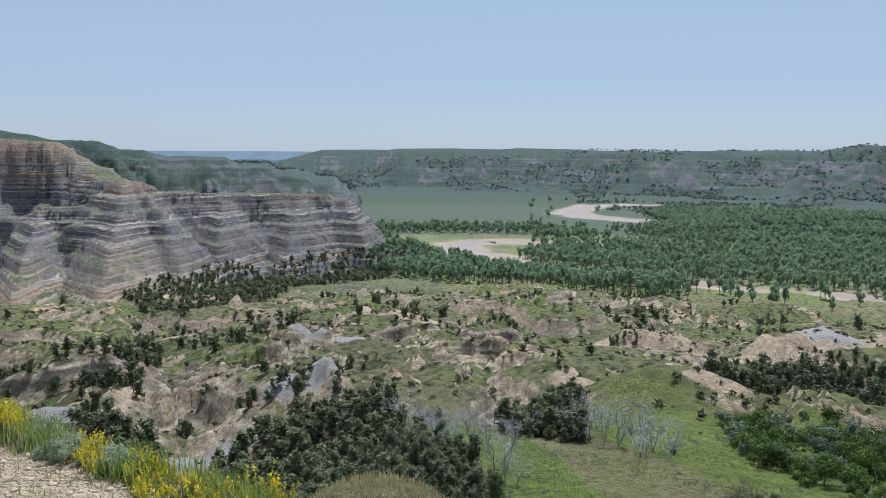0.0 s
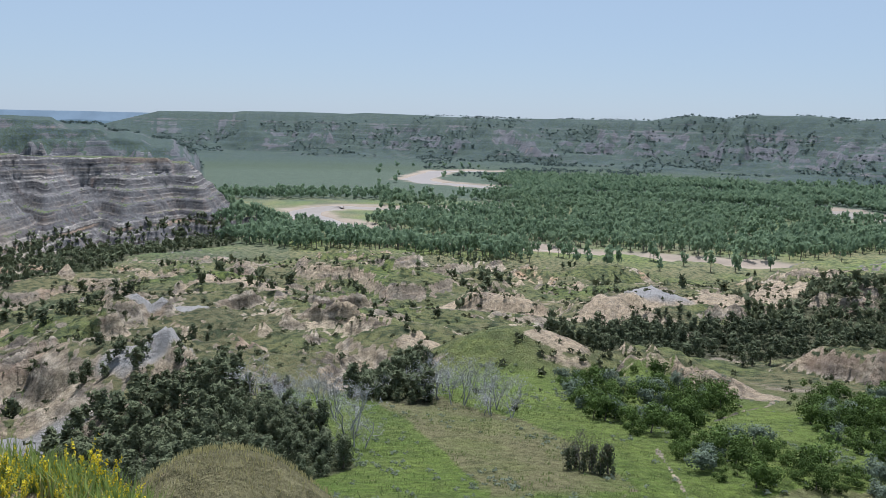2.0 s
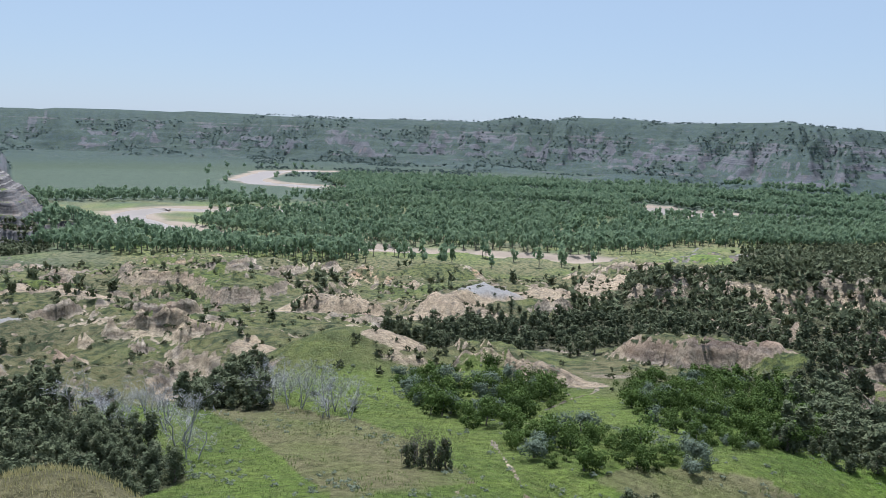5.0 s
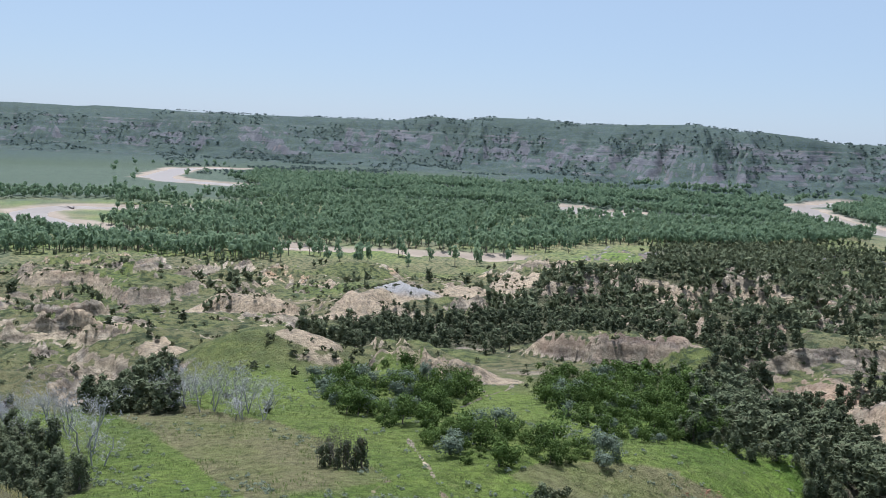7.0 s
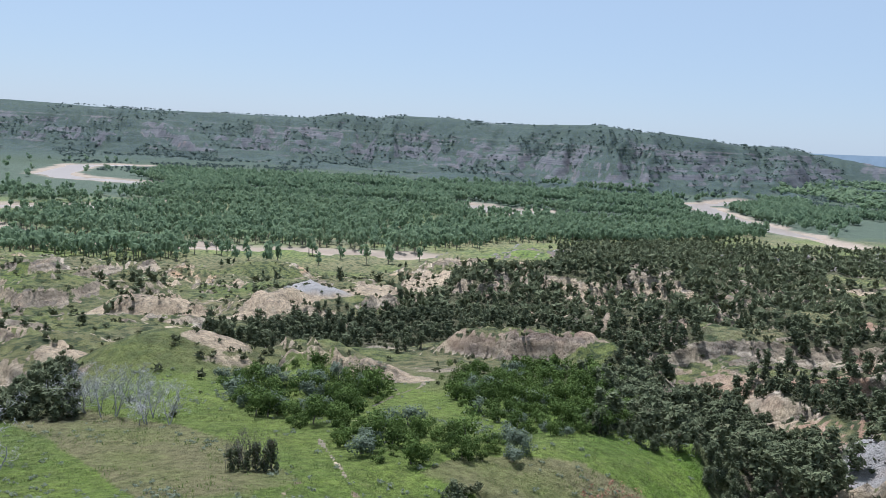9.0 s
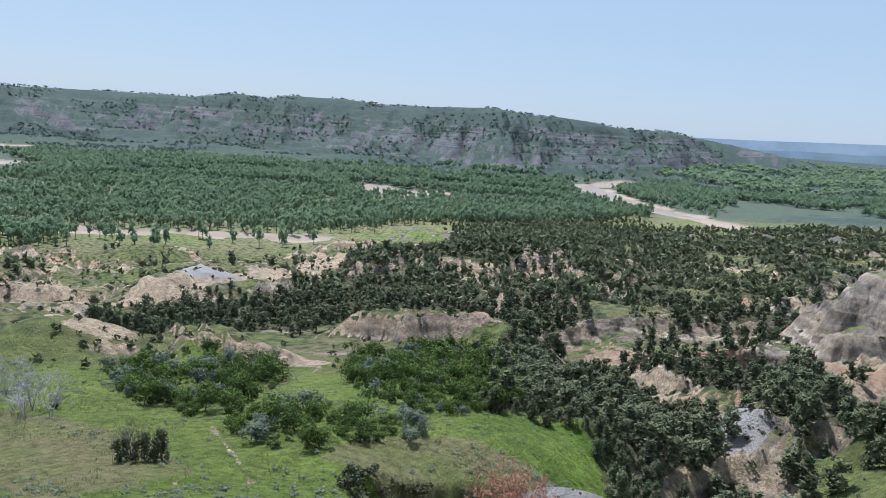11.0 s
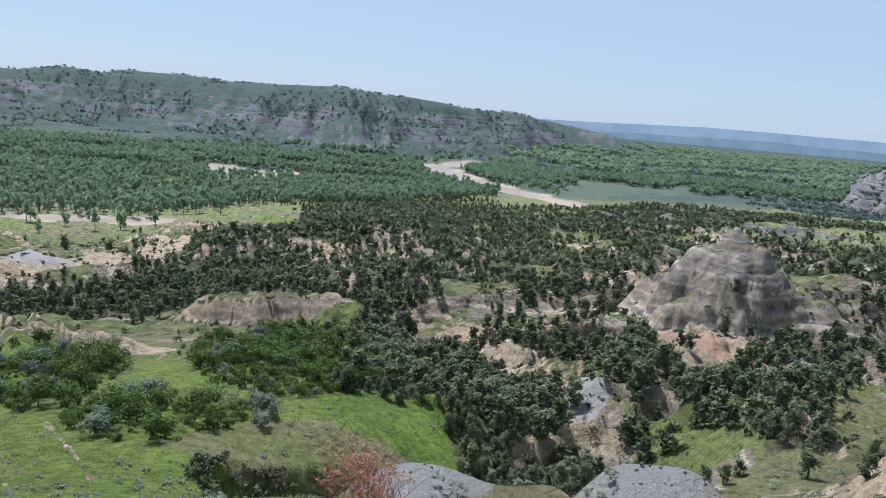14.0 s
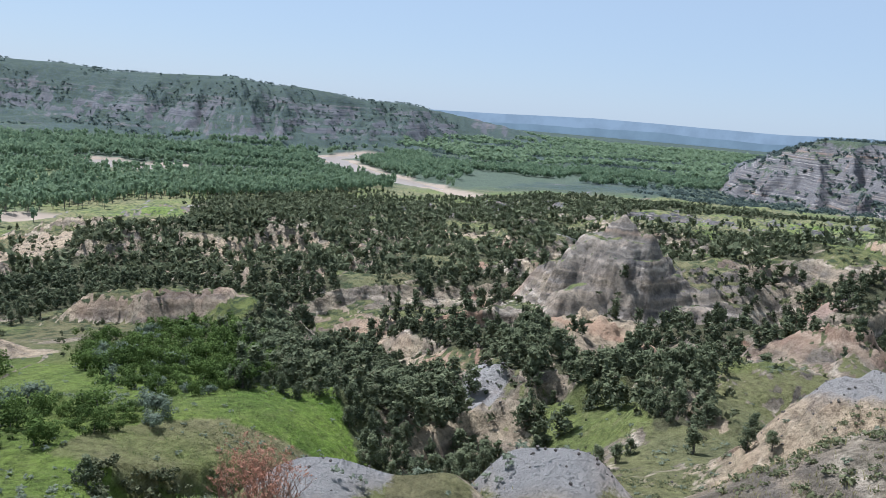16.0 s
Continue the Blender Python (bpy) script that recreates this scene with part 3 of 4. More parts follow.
THICKETS = [
    [(26, 83), (30.5, 72.5), (40.6, 80), (40.5, 85), (36.4, 87), (33.6, 94), (28.8, 88), (26.7, 91)],
    [(18.8, 134), (20.4, 137), (24.8, 125), (30, 121), (30.3, 107), (27, 95), (25, 87), (21.3, 95), (19.3, 112)],
    [(34.7, 114), (35, 134), (39, 147), (46, 155), (48, 110), (46.3, 99), (41.6, 89), (39.2, 97), (37.6, 97)],
]
OPEN = [
    [(65.5, 210), (72.8, 210), (73, 165), (71, 132), (66.8, 140), (65.6, 170)],
    [(58.5, 133), (61.2, 142), (65.5, 122), (65.2, 105), (63, 103)],
    [(66.4, 116), (70, 108), (75, 96), (74, 84), (68, 92)],
    [(76.5, 110), (77, 142), (80, 140), (82, 105), (79, 95)],
    [(34, 165), (40, 185), (48, 182), (49, 160), (42, 150), (35, 148)],
    [(22, 172), (30, 182), (34, 165), (31, 140), (22, 145)],
    [(34, 395), (36, 470), (41, 560), (38, 570), (31, 480), (29, 400)],
    [(66, 430), (76, 420), (86, 560), (86, 760), (74, 620)],
    [(73, 245), (78, 285), (88, 300), (88, 380), (76, 340)],
    [(82, 140), (80, 175), (88, 185), (89, 140)],
]


def juniper_stands(x, y):
    """Where junipers stand on the broken slopes, whatever the slope."""
    r, az = np.hypot(x, y), np.degrees(np.arctan2(x, y))
    n = fbm(x, y, 38, 3, 52)
    right = step(43, 50, az + 8 * n) * step(95, 115, r + 10 * n) * step(-0.34, -0.12, n)
    left = 0.22 * step(0.3, 0.5, n) * step(480, 430, r) * step(120, 160, r)
    d = np.maximum(right, left)
    for s in OPEN:
        d = d * (1 - 0.95 * inside(x, y, s))
    for s in JUNIPER_STANDS:
        d = np.maximum(d, inside(x, y, s))
    d = d * (1 - 0.75 * step(50, 53, az) * step(64, 61, az) * step(600, 680, r))
    cx, cy = at(70.8, 216)
    return d * step(18, 40, np.hypot(x - cx, y - cy)) * step(46, 54, r - 14 * step(6, 12, az)) * step(830, 760, r)


def juniper_cover(x, y):
    """How thickly junipers stand: fewer on steep clay, none on the river flat."""
    z, r, az = land(x, y), np.hypot(x, y), np.degrees(np.arctan2(x, y))
    d = juniper_stands(x, y) * (z > 3) * (1 - step(0.8, 1.3, slope_of(x, y)) * 0.7)
    return d * (1 - step(-2, -4, az) * step(460, 490, r) * (z > 17))


def build_ground():
    az = np.concatenate([np.arange(-31, 90, 0.175), np.arange(90, 329.1, 5.0)])
    log = lambda a, b, n: np.exp(np.linspace(math.log(a), math.log(b), n))[:-1]
    rad = np.concatenate([log(0.6, 62, 66), log(62, 184, 106), log(184, 236, 56), log(236, 540, 84), log(540, 715, 90), log(715, 1000, 34), log(1000, 1270, 40), log(1270, 1380, 8), np.linspace(1380, 2280, 84)[:-1], log(2280, 4700, 14), [4700.0]])
    A, R = np.meshgrid(az, rad)
    x, y = at(A, R)
    z = land(x, y)
    nr, na = A.shape
    i = np.arange(nr - 1)[:, None] * na + np.arange(na)[None, :]
    j = np.roll(i, -1, axis=1)
    quads = np.stack([i, j, j + na, i + na], -1).reshape(-1, 4)
    verts = np.concatenate([np.stack([x, y, z], -1).reshape(-1, 3), [[0, 0, EYE - 1.62]]])
    dz_r, dz_a = np.gradient(z, axis=0) / np.gradient(R, axis=0), np.gradient(z, axis=1) / np.maximum(R * np.radians(np.gradient(A, axis=1)), 1e-3)
    sl = np.hypot(dz_r, dz_a)
    flat = step(3, 1.2, z)
    lush = meadow(x, y)
    bare = step(0.30, 0.62, sl + 0.34 * fbm(x, y, 26, 5, 14) + 0.05 * step(165, 200, R) * step(440, 390, R) * step(-8, 0, A) * step(34, 28, A))
    face = np.interp(A, [-12, 10, 24, 33, 50, 58, 66], [0.02, 0.0, 0.04, 0.13, 0.13, 0.06, 0.0])
    rock = step(5, 22, z + 9 * fbm(x, y, 70, 3, 37)) * step(80, 50, z + 34 * fbm(x, y, 130, 4, 34)) * step(0.12, 0.5, 0.55 * fbm(x, y, 90, 5, 18) + 0.7 * (sl - 0.3) + face) * 0.85
    bare = np.where((R > 1150) | (R > 860) & (A < -4) | ((R > 900) & (A > 70)), np.where(A > 72, 0.9 * step(0.24, 0.5, sl + 0.35 * fbm(x, y, 60, 5, 36)), rock), bare)
    bare = np.where((R > 455) & (R < 860) & (A < -2), np.maximum(bare, step(0.2, 0.36, sl + 0.1 * fbm(x, y, 30, 3, 35))), bare)
    bare = np.maximum(bare * (1 - 0.85 * lush), 0) * (1 - flat)
    d = river(x, y)
    sand = np.where(R > 480, flat * step(16, 2, d + 10 * fbm(x, y, 40, 3, 15)), 0)
    dry = np.clip(0.8 + 0.6 * fbm(x, y, 60, 4, 16) - 0.05 * step(480, 560, R), 0, 1)
    brown = inside(x, y, [(6, 102), (10.5, 106), (20, 82), (25, 66), (15, 55), (11, 75)]) | inside(x, y, [(33, 72), (36, 79), (44, 83), (51, 82), (50, 76), (38, 69)])
    dry = np.where((A > 56) & (A < 92) & (R < 160), np.maximum(dry, 0.8), dry)
    dry = np.clip(dry - 0.95 * lush + 1.2 * brown * (0.8 + 0.5 * fbm(x, y, 14, 3, 17)), 0, 1)
    for trail in TRAILS:
        d = along(x, y, trail)[0] + 0.3 * fbm(x, y, 3, 2, 19)
        bare = np.maximum(bare, 0.8 * step(0.35, 0.1, d))
    dust = step(0.15, -0.15, R - soil(np.where(A > 200, A - 360, A)) + 0.3 * fbm(x, y, 0.7, 3, 20))
    knoll = patch(x, y, -4.6, 26, 4, 4)
    ragged = 0.25 * fbm(x, y, 11, 4, 7)
    pale, green, grey = ([np.zeros_like(x)] * 3)
    for a, b, w, q in PALE_GROUND:
        pale = np.maximum(pale, step(0.1, 0.5, mound(x, y, a, b, 1.0, w, q, 0, 2.5) + ragged))
    for a, b, w, q in GREEN_GROUND:
        green = np.maximum(green, step(0.1, 0.6, mound(x, y, a, b, 1.0, w, q, 0, 2.5) + ragged))
    for a, b, w, q in GREY_GROUND:
        grey = np.maximum(grey, step(0.15, 0.45, mound(x, y, a, b, 1.0, w, q, 0, 2.5) + 0.5 * ragged))
    wash = step(11, 5, along(x, y, WASH)[0] + 5 * fbm(x, y, 14, 3, 27))
    pale = np.maximum(pale, wash)
    bare = np.maximum(bare * (1 - 0.85 * green), 0.9 * pale)
    dry = dry * (1 - 0.45 * green)
    near = step(58, 50, R) * step(9, 11, R) * (1 - 0.75 * step(56, 62, A))
    bare = np.maximum(bare, 0.6 * step(0.1, 0.6, fbm(x, y, 6, 4, 38)) * step(56, 64, A) * step(95, 90, A) * step(85, 70, R) * step(14, 20, R))
    bare, dry = bare * (1 - 0.8 * near), np.clip(dry + 0.3 * near + knoll, 0, 1)
    bare = np.maximum(np.maximum(bare, grey), dust)
    red = np.clip(patch(x, y, 39.5, 170, 14, 6) * 0.2 + patch(x, y, 85.5, 168, 14, 14) * 0.4 + step(0.25, 0.5, fbm(x, y, 22, 4, 25)) * step(120, 160, R) * step(330, 280, R) * step(45, 60, A) * 0.6, 0, 1) * (1 - patch(x, y, 71.5, 216, 26, 26))
    layers = np.clip(step(430, 560, R) + 0.55 * patch(x, y, 70.8, 212, 30, 30), 0, 1)
    # by distance: where haze is painted into the ground's colour
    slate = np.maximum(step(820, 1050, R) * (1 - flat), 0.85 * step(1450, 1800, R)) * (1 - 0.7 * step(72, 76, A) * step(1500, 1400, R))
    # real sage near by; with distance the same tint also paints in haze
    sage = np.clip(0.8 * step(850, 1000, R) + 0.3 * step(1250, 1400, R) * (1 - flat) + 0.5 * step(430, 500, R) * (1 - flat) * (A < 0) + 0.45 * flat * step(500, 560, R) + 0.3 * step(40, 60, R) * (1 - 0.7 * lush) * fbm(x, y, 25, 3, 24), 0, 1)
    scrub = np.clip(step(110, 160, R) * (1 - flat) + step(1350, 1500, R), 0, 1)
    # litter with painted shade lies wherever junipers stand
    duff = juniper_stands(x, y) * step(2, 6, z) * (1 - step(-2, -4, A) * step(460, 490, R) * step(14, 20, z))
    ocher = np.clip(mound(x, y, -9.5, 680, 1.0, 50, 16, 0, 3) * step(50, 53, z) + mound(x, y, -20.8, 606, 1.0, 30, 26, 0, 2) * step(50, 66, z) + mound(x, y, -26, 790, 1.0, 110, 40, 0, 3) * step(70, 84, z), 0, 1)
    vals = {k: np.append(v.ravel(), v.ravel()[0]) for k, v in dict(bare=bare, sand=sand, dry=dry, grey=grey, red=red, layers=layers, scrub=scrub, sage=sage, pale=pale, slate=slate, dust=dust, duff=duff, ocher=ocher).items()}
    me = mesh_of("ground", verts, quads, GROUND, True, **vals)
    ob = tagged(new("ground", me), "badland slopes, grassy benches and river flats under open sky", "ground", kind="structure")
    bm = bmesh.new()
    bm.from_mesh(me)
    bm.verts.ensure_lookup_table()
    hub = bm.verts[len(verts) - 1]
    for k in range(na):
        bm.faces.new((hub, bm.verts[(k + 1) % na], bm.verts[k])).smooth = True
    bm.to_mesh(me)
    bm.free()
    return ob


build_ground()


def build_backdrop():
    """Tablelands on the horizon, with blue haze put into their colour and glow."""
    az = np.arange(-40, 110.1, 0.2)
    i = np.arange(len(az) - 1)
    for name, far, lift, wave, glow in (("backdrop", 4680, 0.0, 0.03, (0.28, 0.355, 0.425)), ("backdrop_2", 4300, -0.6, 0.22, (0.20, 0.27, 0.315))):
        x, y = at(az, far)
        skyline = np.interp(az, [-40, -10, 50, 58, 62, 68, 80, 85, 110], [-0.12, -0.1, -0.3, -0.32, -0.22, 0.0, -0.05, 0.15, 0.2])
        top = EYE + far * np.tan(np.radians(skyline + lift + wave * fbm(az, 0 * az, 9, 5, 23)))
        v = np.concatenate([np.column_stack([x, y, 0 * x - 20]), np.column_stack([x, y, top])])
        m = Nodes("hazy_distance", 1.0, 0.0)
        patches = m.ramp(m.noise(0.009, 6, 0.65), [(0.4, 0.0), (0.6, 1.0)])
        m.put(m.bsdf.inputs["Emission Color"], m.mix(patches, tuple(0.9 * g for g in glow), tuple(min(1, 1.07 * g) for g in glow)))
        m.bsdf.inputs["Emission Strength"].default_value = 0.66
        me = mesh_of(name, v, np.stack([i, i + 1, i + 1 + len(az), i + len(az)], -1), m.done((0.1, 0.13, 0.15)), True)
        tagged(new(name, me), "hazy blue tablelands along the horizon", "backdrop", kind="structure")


build_backdrop()


def build_river():
    for n, (half, chain) in enumerate(REACHES):
        pts = np.array([at(*q) for q in chain])
        t = np.linspace(0, len(pts) - 1, 12 * len(pts))
        c = np.stack([np.interp(t, np.arange(len(pts)), pts[:, k]) for k in (0, 1)], -1)
        for _ in range(6):
            c[1:-1] = 0.25 * c[:-2] + 0.5 * c[1:-1] + 0.25 * c[2:]
        d = np.gradient(c, axis=0)
        d /= np.linalg.norm(d, axis=1)[:, None]
        side = np.stack([-d[:, 1], d[:, 0]], -1) * (half + 9)
        v = np.concatenate([np.column_stack([c + side, np.full(len(c), -1.0)]), np.column_stack([c - side, np.full(len(c), -1.0)])])
        i = np.arange(len(c) - 1)
        f = np.stack([i, i + len(c), i + len(c) + 1, i + 1], -1)
        tagged(new("river" if n == 0 else "river_%d" % (n + 1), mesh_of("river", v, f, WATER, True)), "shallow muddy brown river between sandbars", "river", kind="structure")


build_river()


# ---------------------------------------------------------------- plants
def leaves(rng, centres, radii, count, size, up=0.35, long=1.5, rise=0.5):
    """Slender sprays of foliage, facing outwards, strewn through the shells of several lobes."""
    k = rng.integers(0, len(centres), count)
    v = rng.normal(size=(count, 3))
    v /= np.linalg.norm(v, axis=1)[:, None]
    p = centres[k] + v * radii[k] * (0.45 + 0.65 * rng.random((count, 1)))
    n = v + rng.normal(size=(count, 3)) * 0.4 + [0, 0, up]
    n /= np.linalg.norm(n, axis=1)[:, None]
    a = rng.normal(size=(count, 3)) * 0.7 + v * 0.4 + [0, 0, rise]
    a -= n * (a * n).sum(1)[:, None]
    a /= np.linalg.norm(a, axis=1)[:, None]
    b = np.cross(n, a)
    s = size * (0.5 + 1.0 * rng.random((count, 1)))
    q = np.stack([p + a * s * long, p + (b * 0.62 - a * 0.45) * s, p - (b * 0.62 + a * 0.45) * s], 1)
    return q.reshape(-1, 3), np.arange(count * 3).reshape(-1, 3)


def crown(kind, seed, count):
    """Foliage of one plant of unit height: places and quads."""
    rng = np.random.default_rng(seed)
    if kind == "juniper":
        m = 18
        h = np.sort(rng.uniform(0.1, 0.86, m))
        a, o = rng.uniform(0, 6.28, m), rng.uniform(0.04, 0.25, m) * np.sqrt(1.08 - h)
        c = np.column_stack([o * np.cos(a), o * np.sin(a), h])
        w = rng.uniform(0.09, 0.15, m) * np.sqrt(1.2 - h)
        rad = np.column_stack([w, w, w * 1.7])
    elif kind == "cottonwood":
        m = 8
        c = np.column_stack([rng.normal(0, 0.15, m), rng.normal(0, 0.15, m), rng.uniform(0.36, 0.86, m)])
        c[:2] *= [0.3, 0.3, 1]
        rad = np.repeat(rng.uniform(0.13, 0.2, (m, 1)), 3, 1)
    else:
        m = 7
        c = np.column_stack([rng.normal(0, 0.26, m), rng.normal(0, 0.26, m), rng.uniform(0.25, 0.75, m)])
        rad = np.repeat(rng.uniform(0.2, 0.3, (m, 1)), 3, 1)
    long, rise = {"juniper": (2.0, 1.0), "cottonwood": (1.4, 0.4), "bush": (1.3, 0.5)}[kind]
    return leaves(rng, c, rad, count, math.sqrt({"juniper": 0.8, "cottonwood": 1.15, "bush": 1.75}[kind] / count), 0.35, long, rise)


def trunk(height, base, top=0.3, sides=6, lean=0.03, seed=0):
    rng = np.random.default_rng(seed)
    rings = 4
    v, o = [], np.zeros(2)
    for k in range(rings):
        u = k / (rings - 1)
        a = np.arange(sides) * 2 * np.pi / sides
        rr = base * (1 - u * (1 - top))
        v.append(np.column_stack([o[0] + rr * np.cos(a), o[1] + rr * np.sin(a), np.full(sides, u * height)]))
        o = o + rng.normal(0, lean, 2)
    i = (np.arange(rings - 1)[:, None] * sides + np.arange(sides)[None, :])
    j = np.arange(rings - 1)[:, None] * sides + (np.arange(sides)[None, :] + 1) % sides
    return np.concatenate(v), np.stack([i, j, j + sides, i + sides], -1).reshape(-1, 4)


def strew(name, kind, material, x, y, tall, count, label, category, kinds=4, wide=1.0):
    """Many plants of a kind as one object."""
    rng = np.random.default_rng(len(name) + len(x))
    z = land(x, y)
    V, F, T, n = [], [], [], 0
    which = rng.integers(0, kinds, len(x))
    turn, tint = rng.uniform(0, 6.28, len(x)), rng.random(len(x))
    for k in range(kinds):
        v, f = crown(kind, 100 + k, count)
        s = np.where(which == k)[0]
        if not len(s):
            continue
        co, si = np.cos(turn[s])[:, None], np.sin(turn[s])[:, None]
        w = tall[s][:, None] * wide
        X = (v[:, 0] * co - v[:, 1] * si) * w + x[s][:, None]
        Y = (v[:, 0] * si + v[:, 1] * co) * w + y[s][:, None]
        Z = v[:, 2] * tall[s][:, None] + z[s][:, None] - 0.05
        V.append(np.stack([X, Y, Z], -1).reshape(-1, 3))
        F.append((f[None] + (np.arange(len(s)) * len(v))[:, None, None]).reshape(-1, 3) + n)
        # lower leaves darker, upper lighter: sun and shade put into the tint
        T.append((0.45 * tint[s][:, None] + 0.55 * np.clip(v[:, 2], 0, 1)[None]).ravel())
        n += len(s) * len(v)
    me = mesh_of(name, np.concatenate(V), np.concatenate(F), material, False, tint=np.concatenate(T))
    return tagged(new(name, me), label, category, kind="stuff")


def strew_stems(name, x, y, tall):
    """Bare lower trunks of a grove as one object."""
    a = np.arange(3) * 2.094
    ring = np.column_stack([np.cos(a), np.sin(a), 0 * a])
    v = np.concatenate([ring * 0.3, ring * 0.16 + [0, 0, 1]])
    q = np.array([[0, 1, 4, 3], [1, 2, 5, 4], [2, 0, 3, 5]])
    size = np.column_stack([np.ones_like(tall), np.ones_like(tall), 0.55 * tall])
    V = v[None] * size[:, None] + np.column_stack([x, y, land(x, y) - 0.1])[:, None]
    F = q[None] + (np.arange(len(x)) * 6)[:, None, None]
    return tagged(new(name, mesh_of(name, V.reshape(-1, 3), F.reshape(-1, 4), BARK)), "grey-brown trunks of the cottonwood grove", "trees", kind="stuff")


def thin(rng, x, y, gap):
    """Keep places that stand at least gap apart."""
    keep, grid = [], {}
    for i in rng.permutation(len(x)):
        c = (int(x[i] // gap), int(y[i] // gap))
        if all((x[i] - x[j]) ** 2 + (y[i] - y[j]) ** 2 > gap * gap for a in (-1, 0, 1) for b in (-1, 0, 1) for j in grid.get((c[0] + a, c[1] + b), ())):
            grid.setdefault(c, []).append(i)
            keep.append(i)
    return x[keep], y[keep]


def sample(rng, n, az0, az1, r0, r1):
    """Even places in a sector."""
    az, r = rng.uniform(az0, az1, n), np.sqrt(rng.uniform(r0 * r0, r1 * r1, n))
    return at(az, r)


# reaches of the river kept in the camera's view by thinning trees in front
OPEN_WATER = [(14, REACHES[0][1][:4]), (16, [(3.9, 705), (1.6, 745), (1.0, 800), (3.2, 842), (6.2, 832)])] + REACHES[1:]


def woods(x, y):
    """How thickly cottonwoods stand on the river flats."""
    r, az = np.hypot(x, y), np.degrees(np.arctan2(x, y))
    e = 26 * fbm(x, y, 90, 3, 44)
    near = step(-5, -3, az) * step(38, 33, az) * (r > np.interp(az, [-4, 0, 5, 10, 16, 22, 30, 36], [566, 536, 518, 500, 486, 482, 500, 530]) + 0.3 * e) * step(730, 690, r + e) * np.interp(az, [0, 15, 18, 22, 34], [1, 1, 0.6, 0.3, 0.2])
    band = step(6, 7, az) * step(55.5, 53.5, az) * (r > np.interp(az, [6, 9, 15, 23, 31, 38, 48, 54, 60], [706, 668, 634, 618, 612, 624, 706, 808, 900]) + 0.12 * e) * step(920, 860, r + e) * (0.06 + 0.94 * step(-0.22, -0.02, fbm(az * 4, r, 40, 3, 48)))
    back = step(13, 16, az + e * 0.08) * step(60, 54, az) * step(840, 900, r) * step(1400, 1250, r + e) * step(-0.12, 0.1, fbm(az * 5, r, 70, 3, 45) + 0.02)
    side = step(51, 54, az) * step(1000, 1080, r - 8 * (az - 56)) * step(1500, 1400, r) * step(90, 70, az) * 0.8 * step(0.0, 0.2, fbm(x, y, 200, 3, 46) + 0.1)
    line = step(-6, -4, az) * step(9, 7, az) * step(905, 915, r + 0.2 * e) * step(960, 945, r + 0.2 * e) * 0.7
    lone = 0.02 * step(-7, -6, az) * step(14, 12, az) * step(880, 920, r)
    d = np.maximum.reduce([near, band, back, side, line, lone])
    sight = np.ones(np.shape(x))
    for half, chain in OPEN_WATER:
        for k in (8, 25, 50, 72):
            sight = np.minimum(sight, step(0, 14, along(x * (1 + k / r), y * (1 + k / r), chain)[0] - half))
    return d * step(4, 16, river(x, y)) * np.maximum(sight, 0.1) * (land(x, y) < 13)


def build_woods():
    rng = np.random.default_rng(5)
    x, y = sample(rng, 46000, -6, 66, 480, 1000)
    keep = rng.random(len(x)) < woods(x, y)
    x, y = thin(rng, x[keep], y[keep], 4.6)
    tall = rng.uniform(7, 13.5, len(x))
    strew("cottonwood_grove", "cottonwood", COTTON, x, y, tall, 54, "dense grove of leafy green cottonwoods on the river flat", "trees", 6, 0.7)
    stems = np.hypot(x, y) < 760
    strew_stems("cottonwood_trunks", x[stems], y[stems], tall[stems])
    x, y = sample(rng, 30000, 6, 90, 1000, 1550)
    keep = rng.random(len(x)) < woods(x, y) * 0.8
    x, y = x[keep], y[keep]
    strew("distant_grove", "cottonwood", COTTON, x, y, rng.uniform(8, 12, len(x)), 28, "far cottonwood grove along the river bottom", "trees", 4)
    # strips of trees down the far valley
    x, y = sample(rng, 16000, 55, 84, 1450, 3300)
    r, az = np.hypot(x, y), np.degrees(np.arctan2(x, y))
    keep = (fbm(az * 9, r * 0.5, 60, 3, 59) > 0.0) & (land(x, y) < 14) & (rng.random(len(x)) < 0.75)
    x, y = x[keep], y[keep]
    strew("valley_grove", "cottonwood", COTTON, x, y, rng.uniform(7, 12, len(x)), 10, "strips of cottonwoods down the far valley", "trees", 4, 1.5)
    # scrub and low trees at the foot of the far ridge
    x, y = sample(rng, 50000, -14, 90, 900, 2350)
    z = land(x, y)
    keep = (rng.random(len(x)) < step(-0.15, 0.25, fbm(x, y, 150, 4, 47)) * 0.62) & (woods(x, y) < 0.1) & (river(x, y) > 20) & ~((np.degrees(np.arctan2(x, y)) < 9) & (z < 2.5)) & ((z < 76) | (rng.random(len(x)) < 0.55)) & ((np.hypot(x, y) > 1300) | (np.degrees(np.arctan2(x, y)) > 71))
    bx, by = sample(rng, 1800, 73, 90, 850, 1300)
    s = (fbm(bx, by, 60, 3, 56) > 0.0) & (land(bx, by) > 4)
    x, y = np.concatenate([x[keep], bx[s]]), np.concatenate([y[keep], by[s]])
    strew("ridge_foot_scrub", "bush", DISTANT, x, y, rng.uniform(2, 5.5, len(x)), 12, "juniper scrub in a hazy blue-green along the foot of the far ridge", "shrubs", 4)


build_woods()


def make_tree(name, kind, seed, material, label, category, group, count, stem=0.12, girth=0.035):
    """One plant of unit height: trunk and crown under an empty at its foot."""
    ob = tagged(new(name), label, category, group)
    v, f = trunk(0.55 if kind != "bush" else 0.4, girth, 0.4, 6, 0.02, seed)
